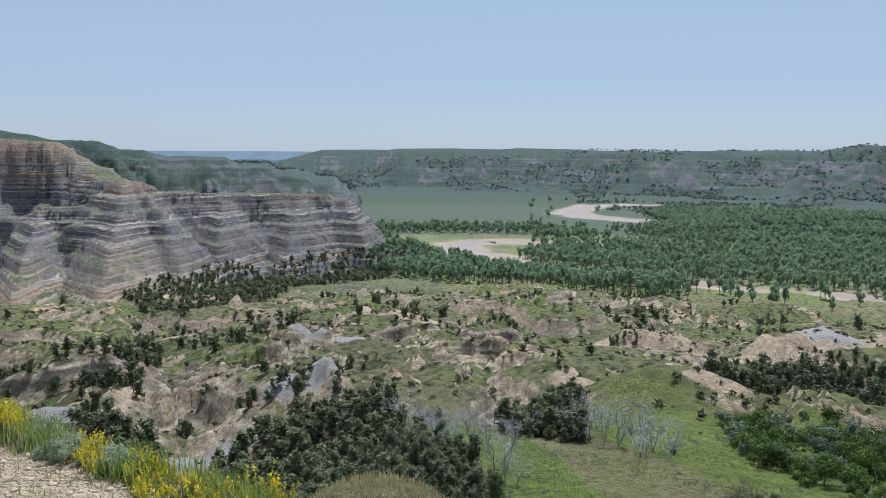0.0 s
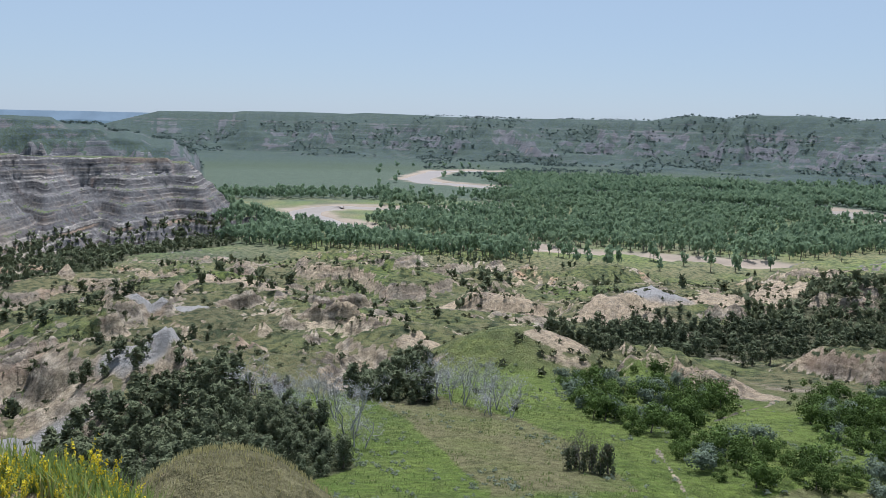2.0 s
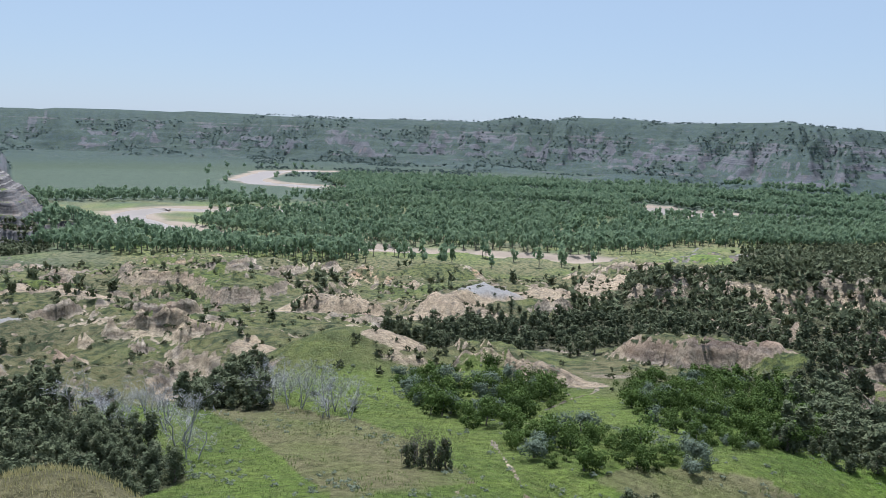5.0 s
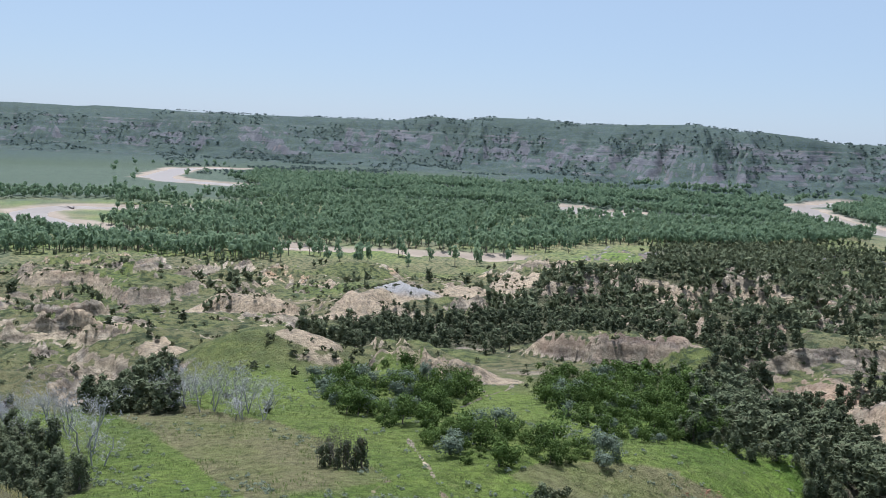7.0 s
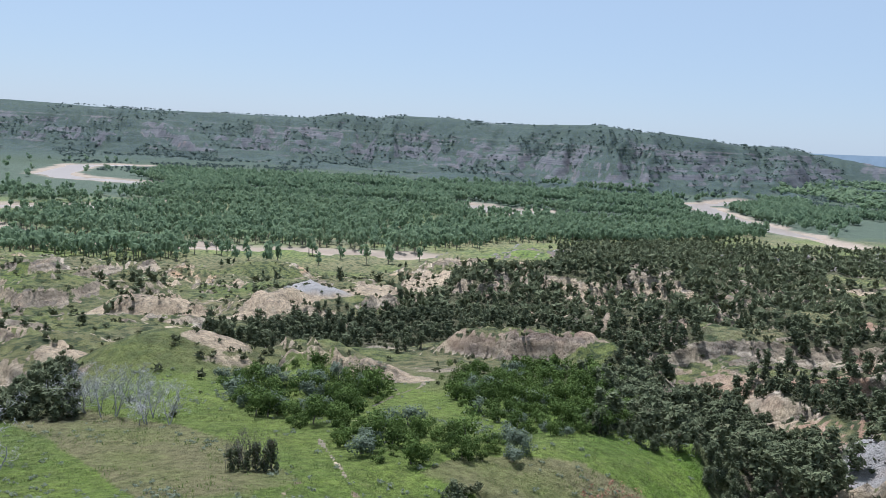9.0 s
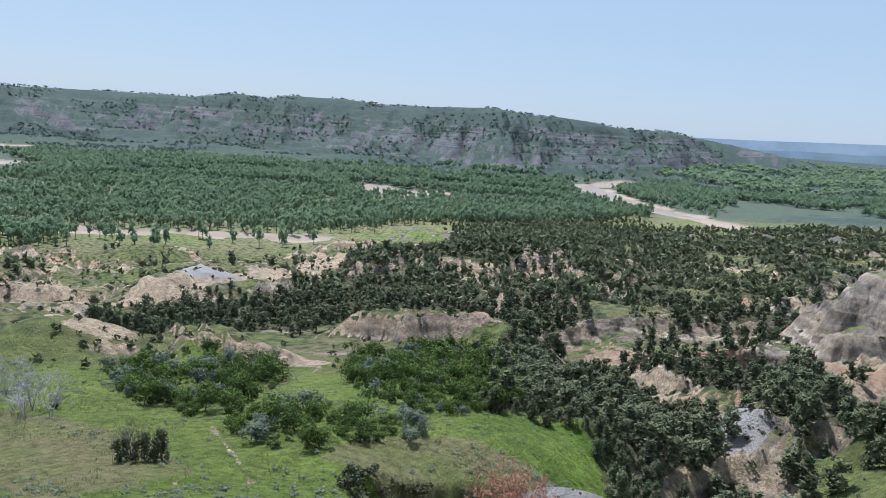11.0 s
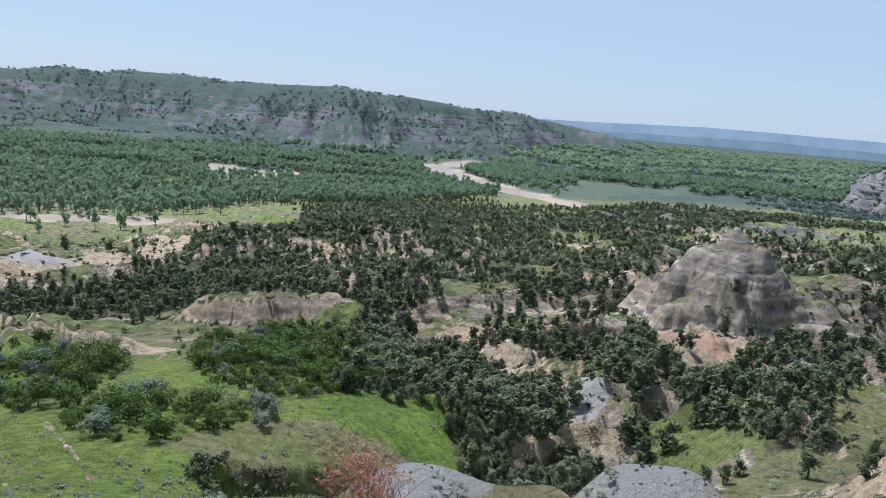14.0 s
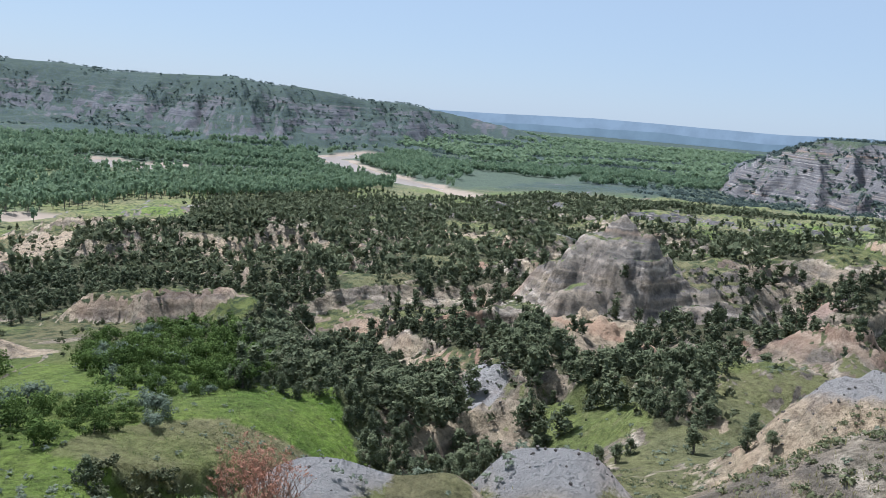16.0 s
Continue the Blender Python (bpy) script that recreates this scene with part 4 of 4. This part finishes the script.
    part("trunk", mesh_of("trunk", v - [0, 0, 0.05], f, BARK, True), ob)
    v, f = crown(kind, seed, count)
    # tint rises with height, painting shaded low leaves and sunlit tops
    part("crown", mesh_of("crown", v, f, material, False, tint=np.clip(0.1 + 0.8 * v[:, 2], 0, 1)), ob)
    return ob


def plant(protos, x, y, tall, rng, wide=1.0):
    """Stand copies of the plants in protos at the places given."""
    z = land(x, y)
    for i in range(len(x)):
        ob = copy_thing(protos[i % len(protos)], pose(x[i], y[i], z[i] - 0.08, rng.normal(0, 3), rng.normal(0, 3), rng.uniform(0, 360)))
        w = wide * rng.uniform(0.85, 1.2)
        ob.scale = (tall[i] * w, tall[i] * w, tall[i])


def clear(protos):
    for ob in protos:
        for o in (*ob.children_recursive, ob):
            bpy.data.objects.remove(o)


def build_junipers():
    rng = np.random.default_rng(8)
    x, y = sample(rng, 130000, -32, 92, 150, 840)
    keep = rng.random(len(x)) < juniper_cover(x, y) * 0.95 * (along(x, y, WASH)[0] > 9) + 0.004 * ((land(x, y) > 3) & (np.hypot(x, y) < 480))
    x, y = thin(rng, x[keep], y[keep], 1.9)
    r = np.hypot(x, y)
    far = (r < 250) | (rng.random(len(x)) < 0.75)
    x, y, r = x[far], y[far], r[far]
    for name, a, b, count in (("juniper_woods", 0, 250, 150), ("juniper_upland", 250, 900, 20)):
        s = (r >= a) & (r < b)
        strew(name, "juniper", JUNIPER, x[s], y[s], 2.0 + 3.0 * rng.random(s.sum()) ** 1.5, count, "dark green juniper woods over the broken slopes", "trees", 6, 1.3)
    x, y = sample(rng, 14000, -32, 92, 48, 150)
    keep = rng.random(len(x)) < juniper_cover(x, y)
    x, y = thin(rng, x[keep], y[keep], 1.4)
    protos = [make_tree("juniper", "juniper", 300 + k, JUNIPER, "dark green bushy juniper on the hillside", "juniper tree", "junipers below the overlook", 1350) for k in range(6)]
    near = np.argsort(np.hypot(x, y))
    a, b = near[:280], near[280:]
    plant(protos, x[a], y[a], 1.8 + 2.6 * rng.random(len(a)) ** 1.3, rng, 1.3)
    clear(protos)
    if len(b):
        strew("juniper_slope", "juniper", JUNIPER, x[b], y[b], 1.8 + 3.0 * rng.random(len(b)) ** 1.3, 260, "dark green juniper woods over the broken slopes", "trees", 6, 1.3)


build_junipers()


def build_thickets():
    rng = np.random.default_rng(9)
    x, y = sample(rng, 9000, 15, 52, 65, 160)
    keep = np.zeros(len(x), bool)
    for s in THICKETS:
        keep |= inside(x, y, s)
    keep &= fbm(x, y, 13, 2, 55) > -0.42
    x, y = thin(rng, x[keep], y[keep], 1.9)
    near = np.argsort(np.hypot(x, y))
    x, y = x[near], y[near]
    protos = [make_tree("leafy_shrub", "bush", 400 + k, THICKET if k < 4 else SILVER, "leafy green shrub in a thicket on the meadow" if k < 4 else "silvery leaved shrub in a thicket on the meadow", "shrub", "thicket shrubs on the meadow", 900) for k in range(5)]
    plant(protos, x[:290], y[:290], 1.2 + 2.8 * rng.random(len(x)) ** 1.4, rng, 0.95)
    x, y = x[290:], y[290:]
    if len(x):
        strew("thicket", "bush", THICKET, x, y, 1.2 + 2.8 * rng.random(len(x)) ** 1.4, 260, "leafy green thicket at the back of the meadow", "shrubs", 5, 0.95)
    clear(protos)


build_thickets()


def build_sage():
    rng = np.random.default_rng(10)
    x, y = sample(rng, 16000, -30, 90, 30, 130)
    keep = rng.random(len(x)) < 0.04 + 0.5 * step(0.3, 0.5, fbm(x, y, 12, 3, 57))
    x, y = x[keep], y[keep]
    strew("sagebrush", "bush", SAGE, x, y, rng.uniform(0.2, 0.5, len(x)), 34, "grey-green sagebrush tufts on the slopes", "sagebrush", 4, 1.3)


build_sage()


def build_scrub():
    rng = np.random.default_rng(11)
    x, y = sample(rng, 26000, -32, 92, 95, 430)
    r, az = np.hypot(x, y), np.degrees(np.arctan2(x, y))
    keep = rng.random(len(x)) < 0.09 + 0.5 * step(0.05, 0.45, fbm(x, y, 30, 3, 58)) - 0.4 * meadow(x, y)
    x, y = x[keep], y[keep]
    strew("low_scrub", "bush", SCRUB, x, y, rng.uniform(0.35, 1.3, len(x)), 14, "low olive scrub dotting the badland slopes", "shrubs", 5, 1.2)


build_scrub()


# ---------------------------------------------------------------- the edge of the overlook and other near things
STRAW = leaf_material("dry_grass", (0.27, 0.245, 0.10), (0.46, 0.41, 0.20), None, 0.35)
BLADE = leaf_material("green_grass", (0.16, 0.22, 0.045), (0.34, 0.40, 0.13), None, 0.35)
YELLOW = leaf_material("yellow_flower", (0.62, 0.47, 0.02), (0.80, 0.66, 0.05), None, 0.3)
SLOPE_SAGE = leaf_material("olive_sage", (0.10, 0.11, 0.055), (0.21, 0.22, 0.12), None, 0.25)
RIM_SAGE = leaf_material("silvery_sage", (0.16, 0.20, 0.125), (0.33, 0.38, 0.25), None, 0.3)
RUST = leaf_material("rusty_needles", (0.32, 0.15, 0.095), (0.50, 0.29, 0.20), None, 0.2)
REDWOOD = plain_material("reddish_twigs", (0.20, 0.115, 0.08), (0.34, 0.21, 0.15))
STONE = plain_material("dark_stone", (0.07, 0.06, 0.055), (0.17, 0.15, 0.13), 3.0)


def tube(path, base, tip, sides=4):
    """A tapering twig along a chain of places."""
    path = np.asarray(path, float)
    n = len(path)
    d = np.gradient(path, axis=0)
    d /= np.linalg.norm(d, axis=1)[:, None] + 1e-9
    u = np.cross(d, [0.31, 0.77, 0.55])
    u /= np.linalg.norm(u, axis=1)[:, None]
    w = np.cross(d, u)
    a = np.arange(sides) * 2 * np.pi / sides
    rad = np.linspace(base, tip, n)[:, None, None]
    v = path[:, None] + rad * (np.cos(a)[None, :, None] * u[:, None] + np.sin(a)[None, :, None] * w[:, None])
    i = np.arange(n - 1)[:, None] * sides + np.arange(sides)[None]
    j = np.arange(n - 1)[:, None] * sides + (np.arange(sides)[None] + 1) % sides
    return v.reshape(-1, 3), np.stack([i, j, j + sides, i + sides], -1).reshape(-1, 4)


def join(pieces):
    V, F, n = [], [], 0
    for v, f in pieces:
        V.append(v), F.append(f + n)
        n += len(v)
    return np.concatenate(V), np.concatenate(F)


def limbs(rng, start, way, length, girth, depth, out, ends, spread=0.6, rise=0.15):
    """A limb that bends and forks; ends gathers the tips."""
    pts, p, d = [start], np.array(start, float), np.array(way, float)
    for _ in range(4):
        d = d + rng.normal(0, 0.16, 3) + [0, 0, rise * 0.4]
        d /= np.linalg.norm(d)
        p = p + d * length / 4
        pts.append(p.copy())
    out.append(tube(pts, girth, girth * 0.45, 5 if depth > 2 else 3))
    if depth == 0:
        ends.append(p.copy())
        return
    for k in range(rng.integers(2, 4)):
        q = pts[rng.integers(2, 5)]
        n = d + rng.normal(0, spread, 3) + [0, 0, rise]
        limbs(rng, q, n / np.linalg.norm(n), length * rng.uniform(0.55, 0.8), girth * 0.5, depth - 1, out, ends, spread, rise)


def make_dead_tree(seed, height, label, category, group, material, stems=2):
    rng = np.random.default_rng(seed)
    ob = tagged(new("dead_tree"), label, category, group)
    for k in range(stems):
        ends = []
        way = np.array([rng.normal(0, 0.25), rng.normal(0, 0.25), 1.0])
        base = np.array([rng.normal(0, 0.12), rng.normal(0, 0.12), -0.1])
        path = [base + way * height * u + rng.normal(0, 0.03, 3) * (u > 0) for u in (0, 0.3, 0.6, 0.85)]
        part("trunk", mesh_of("trunk", *tube(path, 0.017, 0.007, 6), material, True), ob)
        for _ in range(6):
            n = np.array([rng.normal(0, 0.7), rng.normal(0, 0.7), 0.55])
            twigs = []
            limbs(rng, base + way * height * rng.uniform(0.25, 0.85), n / np.linalg.norm(n), height * rng.uniform(0.2, 0.36), 0.0075, 2, twigs, ends)
            part("limb", mesh_of("limb", *join(twigs), material), ob)
        e = np.array(ends)
        tagged(part("twig_spray", mesh_of("twig_spray", *leaves(rng, e, np.full((len(e), 3), 0.07), 260, 0.0075, 0.2, 7.0, 0.8), material), ob, "fine brittle grey twigs"), kind="stuff")
    return ob


def build_dead_trees():
    rng = np.random.default_rng(12)
    protos = [make_dead_tree(500 + k, 1.0, "bare silver-grey dead tree standing in the meadow grass", "dead tree", "dead trees on the meadow", DEAD, 2 + k % 2) for k in range(4)]
    spots = [(10.9, 110), (12.1, 101), (12.9, 113), (14.1, 95), (15.7, 92), (11.6, 106), (13.7, 104), (10.2, 116), (10.4, 104), (14.9, 100), (9.9, 122),
             (0.4, 96), (1.3, 90), (2.4, 100), (3.3, 92), (-0.6, 104), (1.9, 108), (3.9, 84), (5.0, 76), (0.9, 112), (2.9, 116), (-1.8, 118)]
    a = np.array(spots)
    x, y = at(a[:, 0], a[:, 1])
    plant(protos, x, y, rng.uniform(2.8, 5.2, len(x)), rng, 1.25)
    clear(protos)
    # a scorched clump, brown and half bare
    protos = [make_dead_tree(520 + k, 1.0, "scorched brown juniper skeleton among green shoots", "dead tree", "scorched junipers on the meadow", BARK, 2) for k in range(2)]
    a = np.array([(19.6, 71.5), (20.1, 72.5), (20.7, 71), (21.3, 71.5), (21.9, 70.5), (22.4, 71.3)])
    x, y = at(a[:, 0], a[:, 1])
    plant(protos, x, y, rng.uniform(2.6, 3.6, len(x)), rng, 0.6)
    clear(protos)
    protos = [make_tree("juniper", "juniper", 320 + k, JUNIPER, "thin scorched juniper on the meadow", "juniper tree", "scorched junipers on the meadow", 330) for k in range(2)]
    x, y = at(a[:, 0] + 0.25, a[:, 1] - 0.3)
    plant(protos, x, y, rng.uniform(1.8, 3.0, len(x)), rng, 1.0)
    clear(protos)


build_dead_trees()


def build_red_bush():
    rng = np.random.default_rng(21)
    ob = tagged(new("dead_bush"), "dead bush with rust-red twigs on the slope below the overlook", "bush")
    x, y = at(47.2, 13.0)
    z = float(land(np.array([x]), np.array([y]))[0])
    ends = []
    for k in range(20):
        out = []
        a = rng.uniform(0, 6.28)
        o = rng.uniform(0.15, 0.75)
        way = np.array([o * math.cos(a), o * math.sin(a), 1.0])
        limbs(rng, np.array([0.12 * math.cos(a), 0.12 * math.sin(a), -0.1]), way / np.linalg.norm(way), 0.62, 0.024, 4, out, ends, 0.5, 0.3)
        part("stem", mesh_of("stem", *join(out), REDWOOD), ob)
    e = np.array(ends)
    e = e[e[:, 2] > 0.55 * e[:, 2].max()]
    v, f = leaves(rng, e, np.full((len(e), 3), 0.04), 9 * len(e), 0.0105, 0.35, 2.2, 1.0)
    part("foliage", mesh_of("foliage", v, f, RUST, tint=rng.random(len(v))), ob, "rust-red dead needles")
    ob.matrix_basis = pose(x, y, z)
    s = (EYE - 13.0 * math.tan(radians(22.3)) - z) / e[:, 2].max()
    ob.scale = (1.15 * s, 1.15 * s, s)


build_red_bush()


def build_lone_trees():
    rng = np.random.default_rng(14)
    protos = [make_tree("juniper", "juniper", 340 + k, JUNIPER, "lone bushy juniper on an open grassy slope", "juniper tree", "junipers below the overlook", 900) for k in range(3)]
    a = np.array([(77.1, 86, 3.3), (35.5, 66, 2.6), (80.5, 74, 2.6), (82.0, 71, 2.0), (69.5, 84, 2.6), (71.0, 82, 2.8), (72.2, 83, 2.4), (73.0, 86, 2.0), (31.6, 170, 3.6), (32.6, 172, 4.4), (31.0, 168, 3.0),
                  (78.5, 118, 3.0), (75, 112, 4.0), (76, 116, 4.2), (74.2, 118, 4.0), (77, 122, 3.6)])
    x, y = at(a[:, 0], a[:, 1])
    plant(protos, x, y, a[:, 2], rng, 1.3)
    clear(protos)


build_lone_trees()


def blades(rng, x, y, tall, wide, lean=0.35):
    """Bent grass blades, three quads tapering, at the places given."""
    n = len(x)
    z = land(x, y)
    a = rng.uniform(0, 6.28, n)
    d = np.stack([np.cos(a), np.sin(a), 0 * a], -1)
    b = np.stack([-np.sin(a), np.cos(a), 0 * a], -1)
    base = np.stack([x, y, z - 0.01], -1)
    L = (lean * tall * rng.uniform(0.2, 1.3, n))[:, None]
    rows = []
    for u, w in ((0.0, 1.0), (0.5, 0.8), (1.0, 0.12)):
        c = base + d * L * u * u + np.stack([0 * tall, 0 * tall, tall * u * (1 - 0.15 * u)], -1)
        rows += [c - b * wide * w, c + b * wide * w]
    v = np.stack(rows, 1).reshape(-1, 3)
    i = np.arange(n)[:, None] * 6
    f = np.concatenate([i + np.array([[0, 1, 3, 2]]), i + np.array([[2, 3, 5, 4]])], 1).reshape(-1, 4)
    return v, f


def rim_places(rng, n, r0, r1, az0, az1):
    """Places along the near edge, thicker towards the brink."""
    az = rng.uniform(az0, az1, n)
    r = brink(az) + rng.uniform(r0, r1, n)
    return at(az, r)


def growth(x, y):
    """1 where plants cover the soil of the rim."""
    return step(-0.1, 0.12, np.hypot(x, y) - soil(np.degrees(np.arctan2(x, y))) + 0.2 * fbm(x, y, 0.8, 2, 66))


def build_rim_plants():
    rng = np.random.default_rng(15)
    x, y = rim_places(rng, 20000, -1.9, 0.35, -34, 2)
    az = np.degrees(np.arctan2(x, y))
    cover = growth(x, y)
    keep = (fbm(x, y, 0.6, 2, 61) > -0.3) & (rng.random(len(x)) < 0.012 + 0.1 * step(0.1, 0.4, fbm(x, y, 0.35, 2, 67)) * step(-26, -20, az) + 0.95 * cover)
    x, y, cover = x[keep], y[keep], cover[keep]
    v, f = blades(rng, x, y, rng.uniform(0.08, 0.24, len(x)) * (0.35 + 0.65 * cover), 0.0045)
    tagged(new("rim_grass", mesh_of("rim_grass", v, f, BLADE, tint=np.repeat(rng.random(len(x)), 6))), "fresh green grass along the edge of the overlook", "grass", kind="stuff")
    x, y = rim_places(rng, 6000, -1.3, 0.4, -34, 2)
    keep = (fbm(x, y, 0.5, 2, 62) > 0.1) & (rng.random(len(x)) < 0.03 + 0.9 * growth(x, y))
    x, y = x[keep], y[keep]
    v, f = blades(rng, x, y, rng.uniform(0.05, 0.18, len(x)), 0.004)
    tagged(new("rim_straw", mesh_of("rim_straw", v, f, STRAW, tint=np.repeat(rng.random(len(x)), 6))), "dry straw-coloured grass among the green", "grass", kind="stuff")
    # yellow-flowered plants
    protos = []
    for k in range(5):
        ob = tagged(new("yellow_wildflower"), "tall yellow-flowered weed at the edge of the overlook", "wildflower", "yellow wildflowers at the edge")
        leafs, heads = [], []
        for _ in range(rng.integers(4, 8)):
            a, o = rng.uniform(0, 6.28), rng.uniform(0.1, 0.4)
            tip = np.array([o * math.cos(a), o * math.sin(a), rng.uniform(0.7, 1.0)])
            path = [np.zeros(3), tip * [0.35, 0.35, 0.5], tip]
            v, f = tube(path, 0.009, 0.004, 3)
            part("stem", mesh_of("stem", v, f, BLADE, tint=np.zeros(len(v))), ob)
            for u in np.linspace(0.2, 0.75, 9):
                leafs.append(path[1] * u * 2 if u < 0.5 else path[1] + (tip - path[1]) * (u - 0.5) * 2)
            for u in np.linspace(0.62, 1.0, 9):
                heads.append(path[1] + (tip - path[1]) * (u - 0.5) * 2)
        v, f = leaves(rng, np.array(leafs), np.full((len(leafs), 3), 0.06), 2 * len(leafs), 0.036)
        part("foliage", mesh_of("foliage", v, f, BLADE, tint=rng.random(len(v))), ob)
        v, f = leaves(rng, np.array(heads), np.full((len(heads), 3), 0.03), 3 * len(heads), 0.024)
        part("blossom", mesh_of("blossom", v, f, YELLOW, tint=rng.random(len(v))), ob, "small bright yellow blossoms")
        protos.append(ob)
    X, Y, H = [], [], []
    for a0, a1, count, low, high in ((-31, -25.3, 120, 0.17, 0.28), (-22.3, -21.0, 34, 0.14, 0.24), (-19.8, -17.9, 44, 0.12, 0.22), (-25, -19.5, 24, 0.1, 0.2), (-17.7, -8.4, 70, 0.12, 0.26)):
        x, y = rim_places(rng, count, -0.4, 0.25, a0, a1)
        X.append(x), Y.append(y), H.append(rng.uniform(low, high, count))
    plant(protos, np.concatenate(X), np.concatenate(Y), np.concatenate(H), rng, 0.9)
    x, y = at(rng.uniform(86, 89, 14), rng.uniform(27, 29, 14))
    plant(protos, x, y, rng.uniform(0.35, 0.6, 14), rng, 1.0)
    x, y = at(np.array([-9.8, -10.8, -11.7, -12.5, -9.1]), np.array([4.4, 4.5, 4.6, 4.8, 4.3]))
    plant(protos, x, y, np.array([0.36, 0.3, 0.34, 0.3, 0.26]), rng, 0.8)
    clear(protos)
    # silvery sage at the brink
    x1, y1 = rim_places(rng, 26, -0.4, 0.1, -25.5, -22.5)
    x2, y2 = rim_places(rng, 12, -0.3, 0.1, -21.1, -19.2)
    x, y = np.concatenate([x1, x2]), np.concatenate([y1, y2])
    strew("rim_sage", "bush", RIM_SAGE, x, y, rng.uniform(0.12, 0.2, len(x)), 700, "silvery sage plants at the brink", "sagebrush", 4, 0.8)


build_rim_plants()


def build_stones():
    rng = np.random.default_rng(16)
    bm = bmesh.new()
    bmesh.ops.create_icosphere(bm, subdivisions=1, radius=1.0)
    shape = np.array([v.co[:] for v in bm.verts])
    tris = np.array([[v.index for v in q.verts] for q in bm.faces])
    bm.free()
    V, F, n = [], [], 0
    for az, r, wide, deep, count, size in ((67.6, 39.5, 2.6, 2.2, 70, 0.07), (50.5, 32, 2.4, 2, 25, 0.06), (87.5, 74, 6, 7, 120, 0.1), (62.8, 124, 4, 12, 120, 0.2)):
        cx, cy = at(az, r)
        x, y = cx + rng.normal(0, wide, count), cy + rng.normal(0, deep, count)
        z = land(x, y)
        for k in range(count):
            v = shape * (1 + rng.normal(0, 0.18, (len(shape), 1))) * rng.uniform(0.5, 1.5) * size * rng.uniform(0.7, 1.2, 3)
            V.append(v + [x[k], y[k], z[k] + 0.2 * size])
            F.append(tris + n)
            n += len(shape)
    tagged(new("loose_stones", mesh_of("loose_stones", np.concatenate(V), np.concatenate(F), STONE)), "small dark stones strewn over the grey clay", "stones", kind="stuff")


build_stones()


def build_crumbs():
    """Clods and pebbles of the bare soil on the rim, and the sage and scrub on the banks."""
    rng = np.random.default_rng(17)
    bm = bmesh.new()
    bmesh.ops.create_icosphere(bm, subdivisions=1, radius=1.0)
    shape = np.array([v.co[:] for v in bm.verts])
    tris = np.array([[v.index for v in q.verts] for q in bm.faces])
    bm.free()
    az = rng.uniform(-29, -14, 900)
    r = soil(az) - rng.uniform(-0.05, 1.3, 900)
    x, y = at(az, r)
    z = land(x, y)
    size = 0.004 + 0.022 * rng.random(900) ** 7
    v = shape[None] * (1 + rng.normal(0, 0.17, (900, len(shape), 1))) * size[:, None, None] * rng.uniform(0.6, 1.3, (900, 1, 3)) + np.stack([x, y, z], -1)[:, None]
    f = tris[None] + (np.arange(900) * len(shape))[:, None, None]
    crumb = plain_material("dry_clod", (0.48, 0.385, 0.24), (0.72, 0.60, 0.42), 40.0)
    tagged(new("soil_clods", mesh_of("soil_clods", v.reshape(-1, 3), f.reshape(-1, 3), crumb)), "dry tan clods and pebbles on the bare soil", "soil clods", kind="stuff")
    az = rng.uniform(35.5, 57, 300)
    x, y = at(az, np.interp(az, [34, 37, 43, 46, 50, 55, 58], [68, 70.5, 72.5, 76, 79, 81, 83]) - rng.uniform(0.3, 7, 300))
    strew("bank_scrub", "bush", SCRUB, x, y, rng.uniform(0.3, 1.2, 300), 90, "low dark scrub along the cut bank of the meadow", "shrubs", 4, 1.2)
    x, y = sample(rng, 7000, -6, 62, 44, 115)
    keep = (rng.random(len(x)) < step(-0.35, 0.3, fbm(x, y, 9, 3, 69))) & (juniper_cover(x, y) < 0.5)
    x, y = x[keep], y[keep]
    x, y = np.repeat(x, 4) + rng.normal(0, 0.16, 4 * len(x)), np.repeat(y, 4) + rng.normal(0, 0.16, 4 * len(y))
    tuft = leaf_material("tuft_leaf", (0.10, 0.16, 0.04), (0.26, 0.29, 0.11), None, 0.35)
    v, f = blades(rng, x, y, rng.uniform(0.12, 0.4, len(x)), 0.035, 0.6)
    tagged(new("meadow_tufts", mesh_of("meadow_tufts", v, f, tuft, tint=np.repeat(rng.random(len(x)), 6))), "tufts of green and tawny grass over the meadow", "grass", kind="stuff")
    cx, cy = at(-4.6, 26)
    x, y = cx + rng.normal(0, 2.0, 3000), cy + rng.normal(0, 2.0, 3000)
    v, f = blades(rng, x, y, rng.uniform(0.08, 0.26, len(x)), 0.012)
    tagged(new("knoll_straw", mesh_of("knoll_straw", v, f, STRAW, tint=np.repeat(rng.random(len(x)), 6))), "tawny grass over a small knoll", "grass", kind="stuff")
    x, y = sample(rng, 5200, 60, 91, 20, 78)
    keep = rng.random(len(x)) < 0.9 * step(-0.1, 0.35, fbm(x, y, 7, 3, 68))
    for a, b, w, q in GREY_GROUND[:3]:
        keep &= mound(x, y, a, b, 1.0, w, q, 0, 2.5) < 0.25
    x, y = x[keep], y[keep]
    bx, by = np.repeat(x, 4) + rng.normal(0, 0.5, 4 * len(x)), np.repeat(y, 4) + rng.normal(0, 0.5, 4 * len(y))
    v, f = blades(rng, bx, by, rng.uniform(0.1, 0.3, len(bx)), 0.018)
    tagged(new("slope_straw", mesh_of("slope_straw", v, f, STRAW, tint=np.repeat(rng.random(len(bx)), 6))), "tawny grass over the near slope", "grass", kind="stuff")
    strew("slope_sage", "bush", SLOPE_SAGE, x, y, rng.uniform(0.1, 0.32, len(x)), 30, "grey-green sagebrush over the near slope", "sagebrush", 4, 1.4)


build_crumbs()
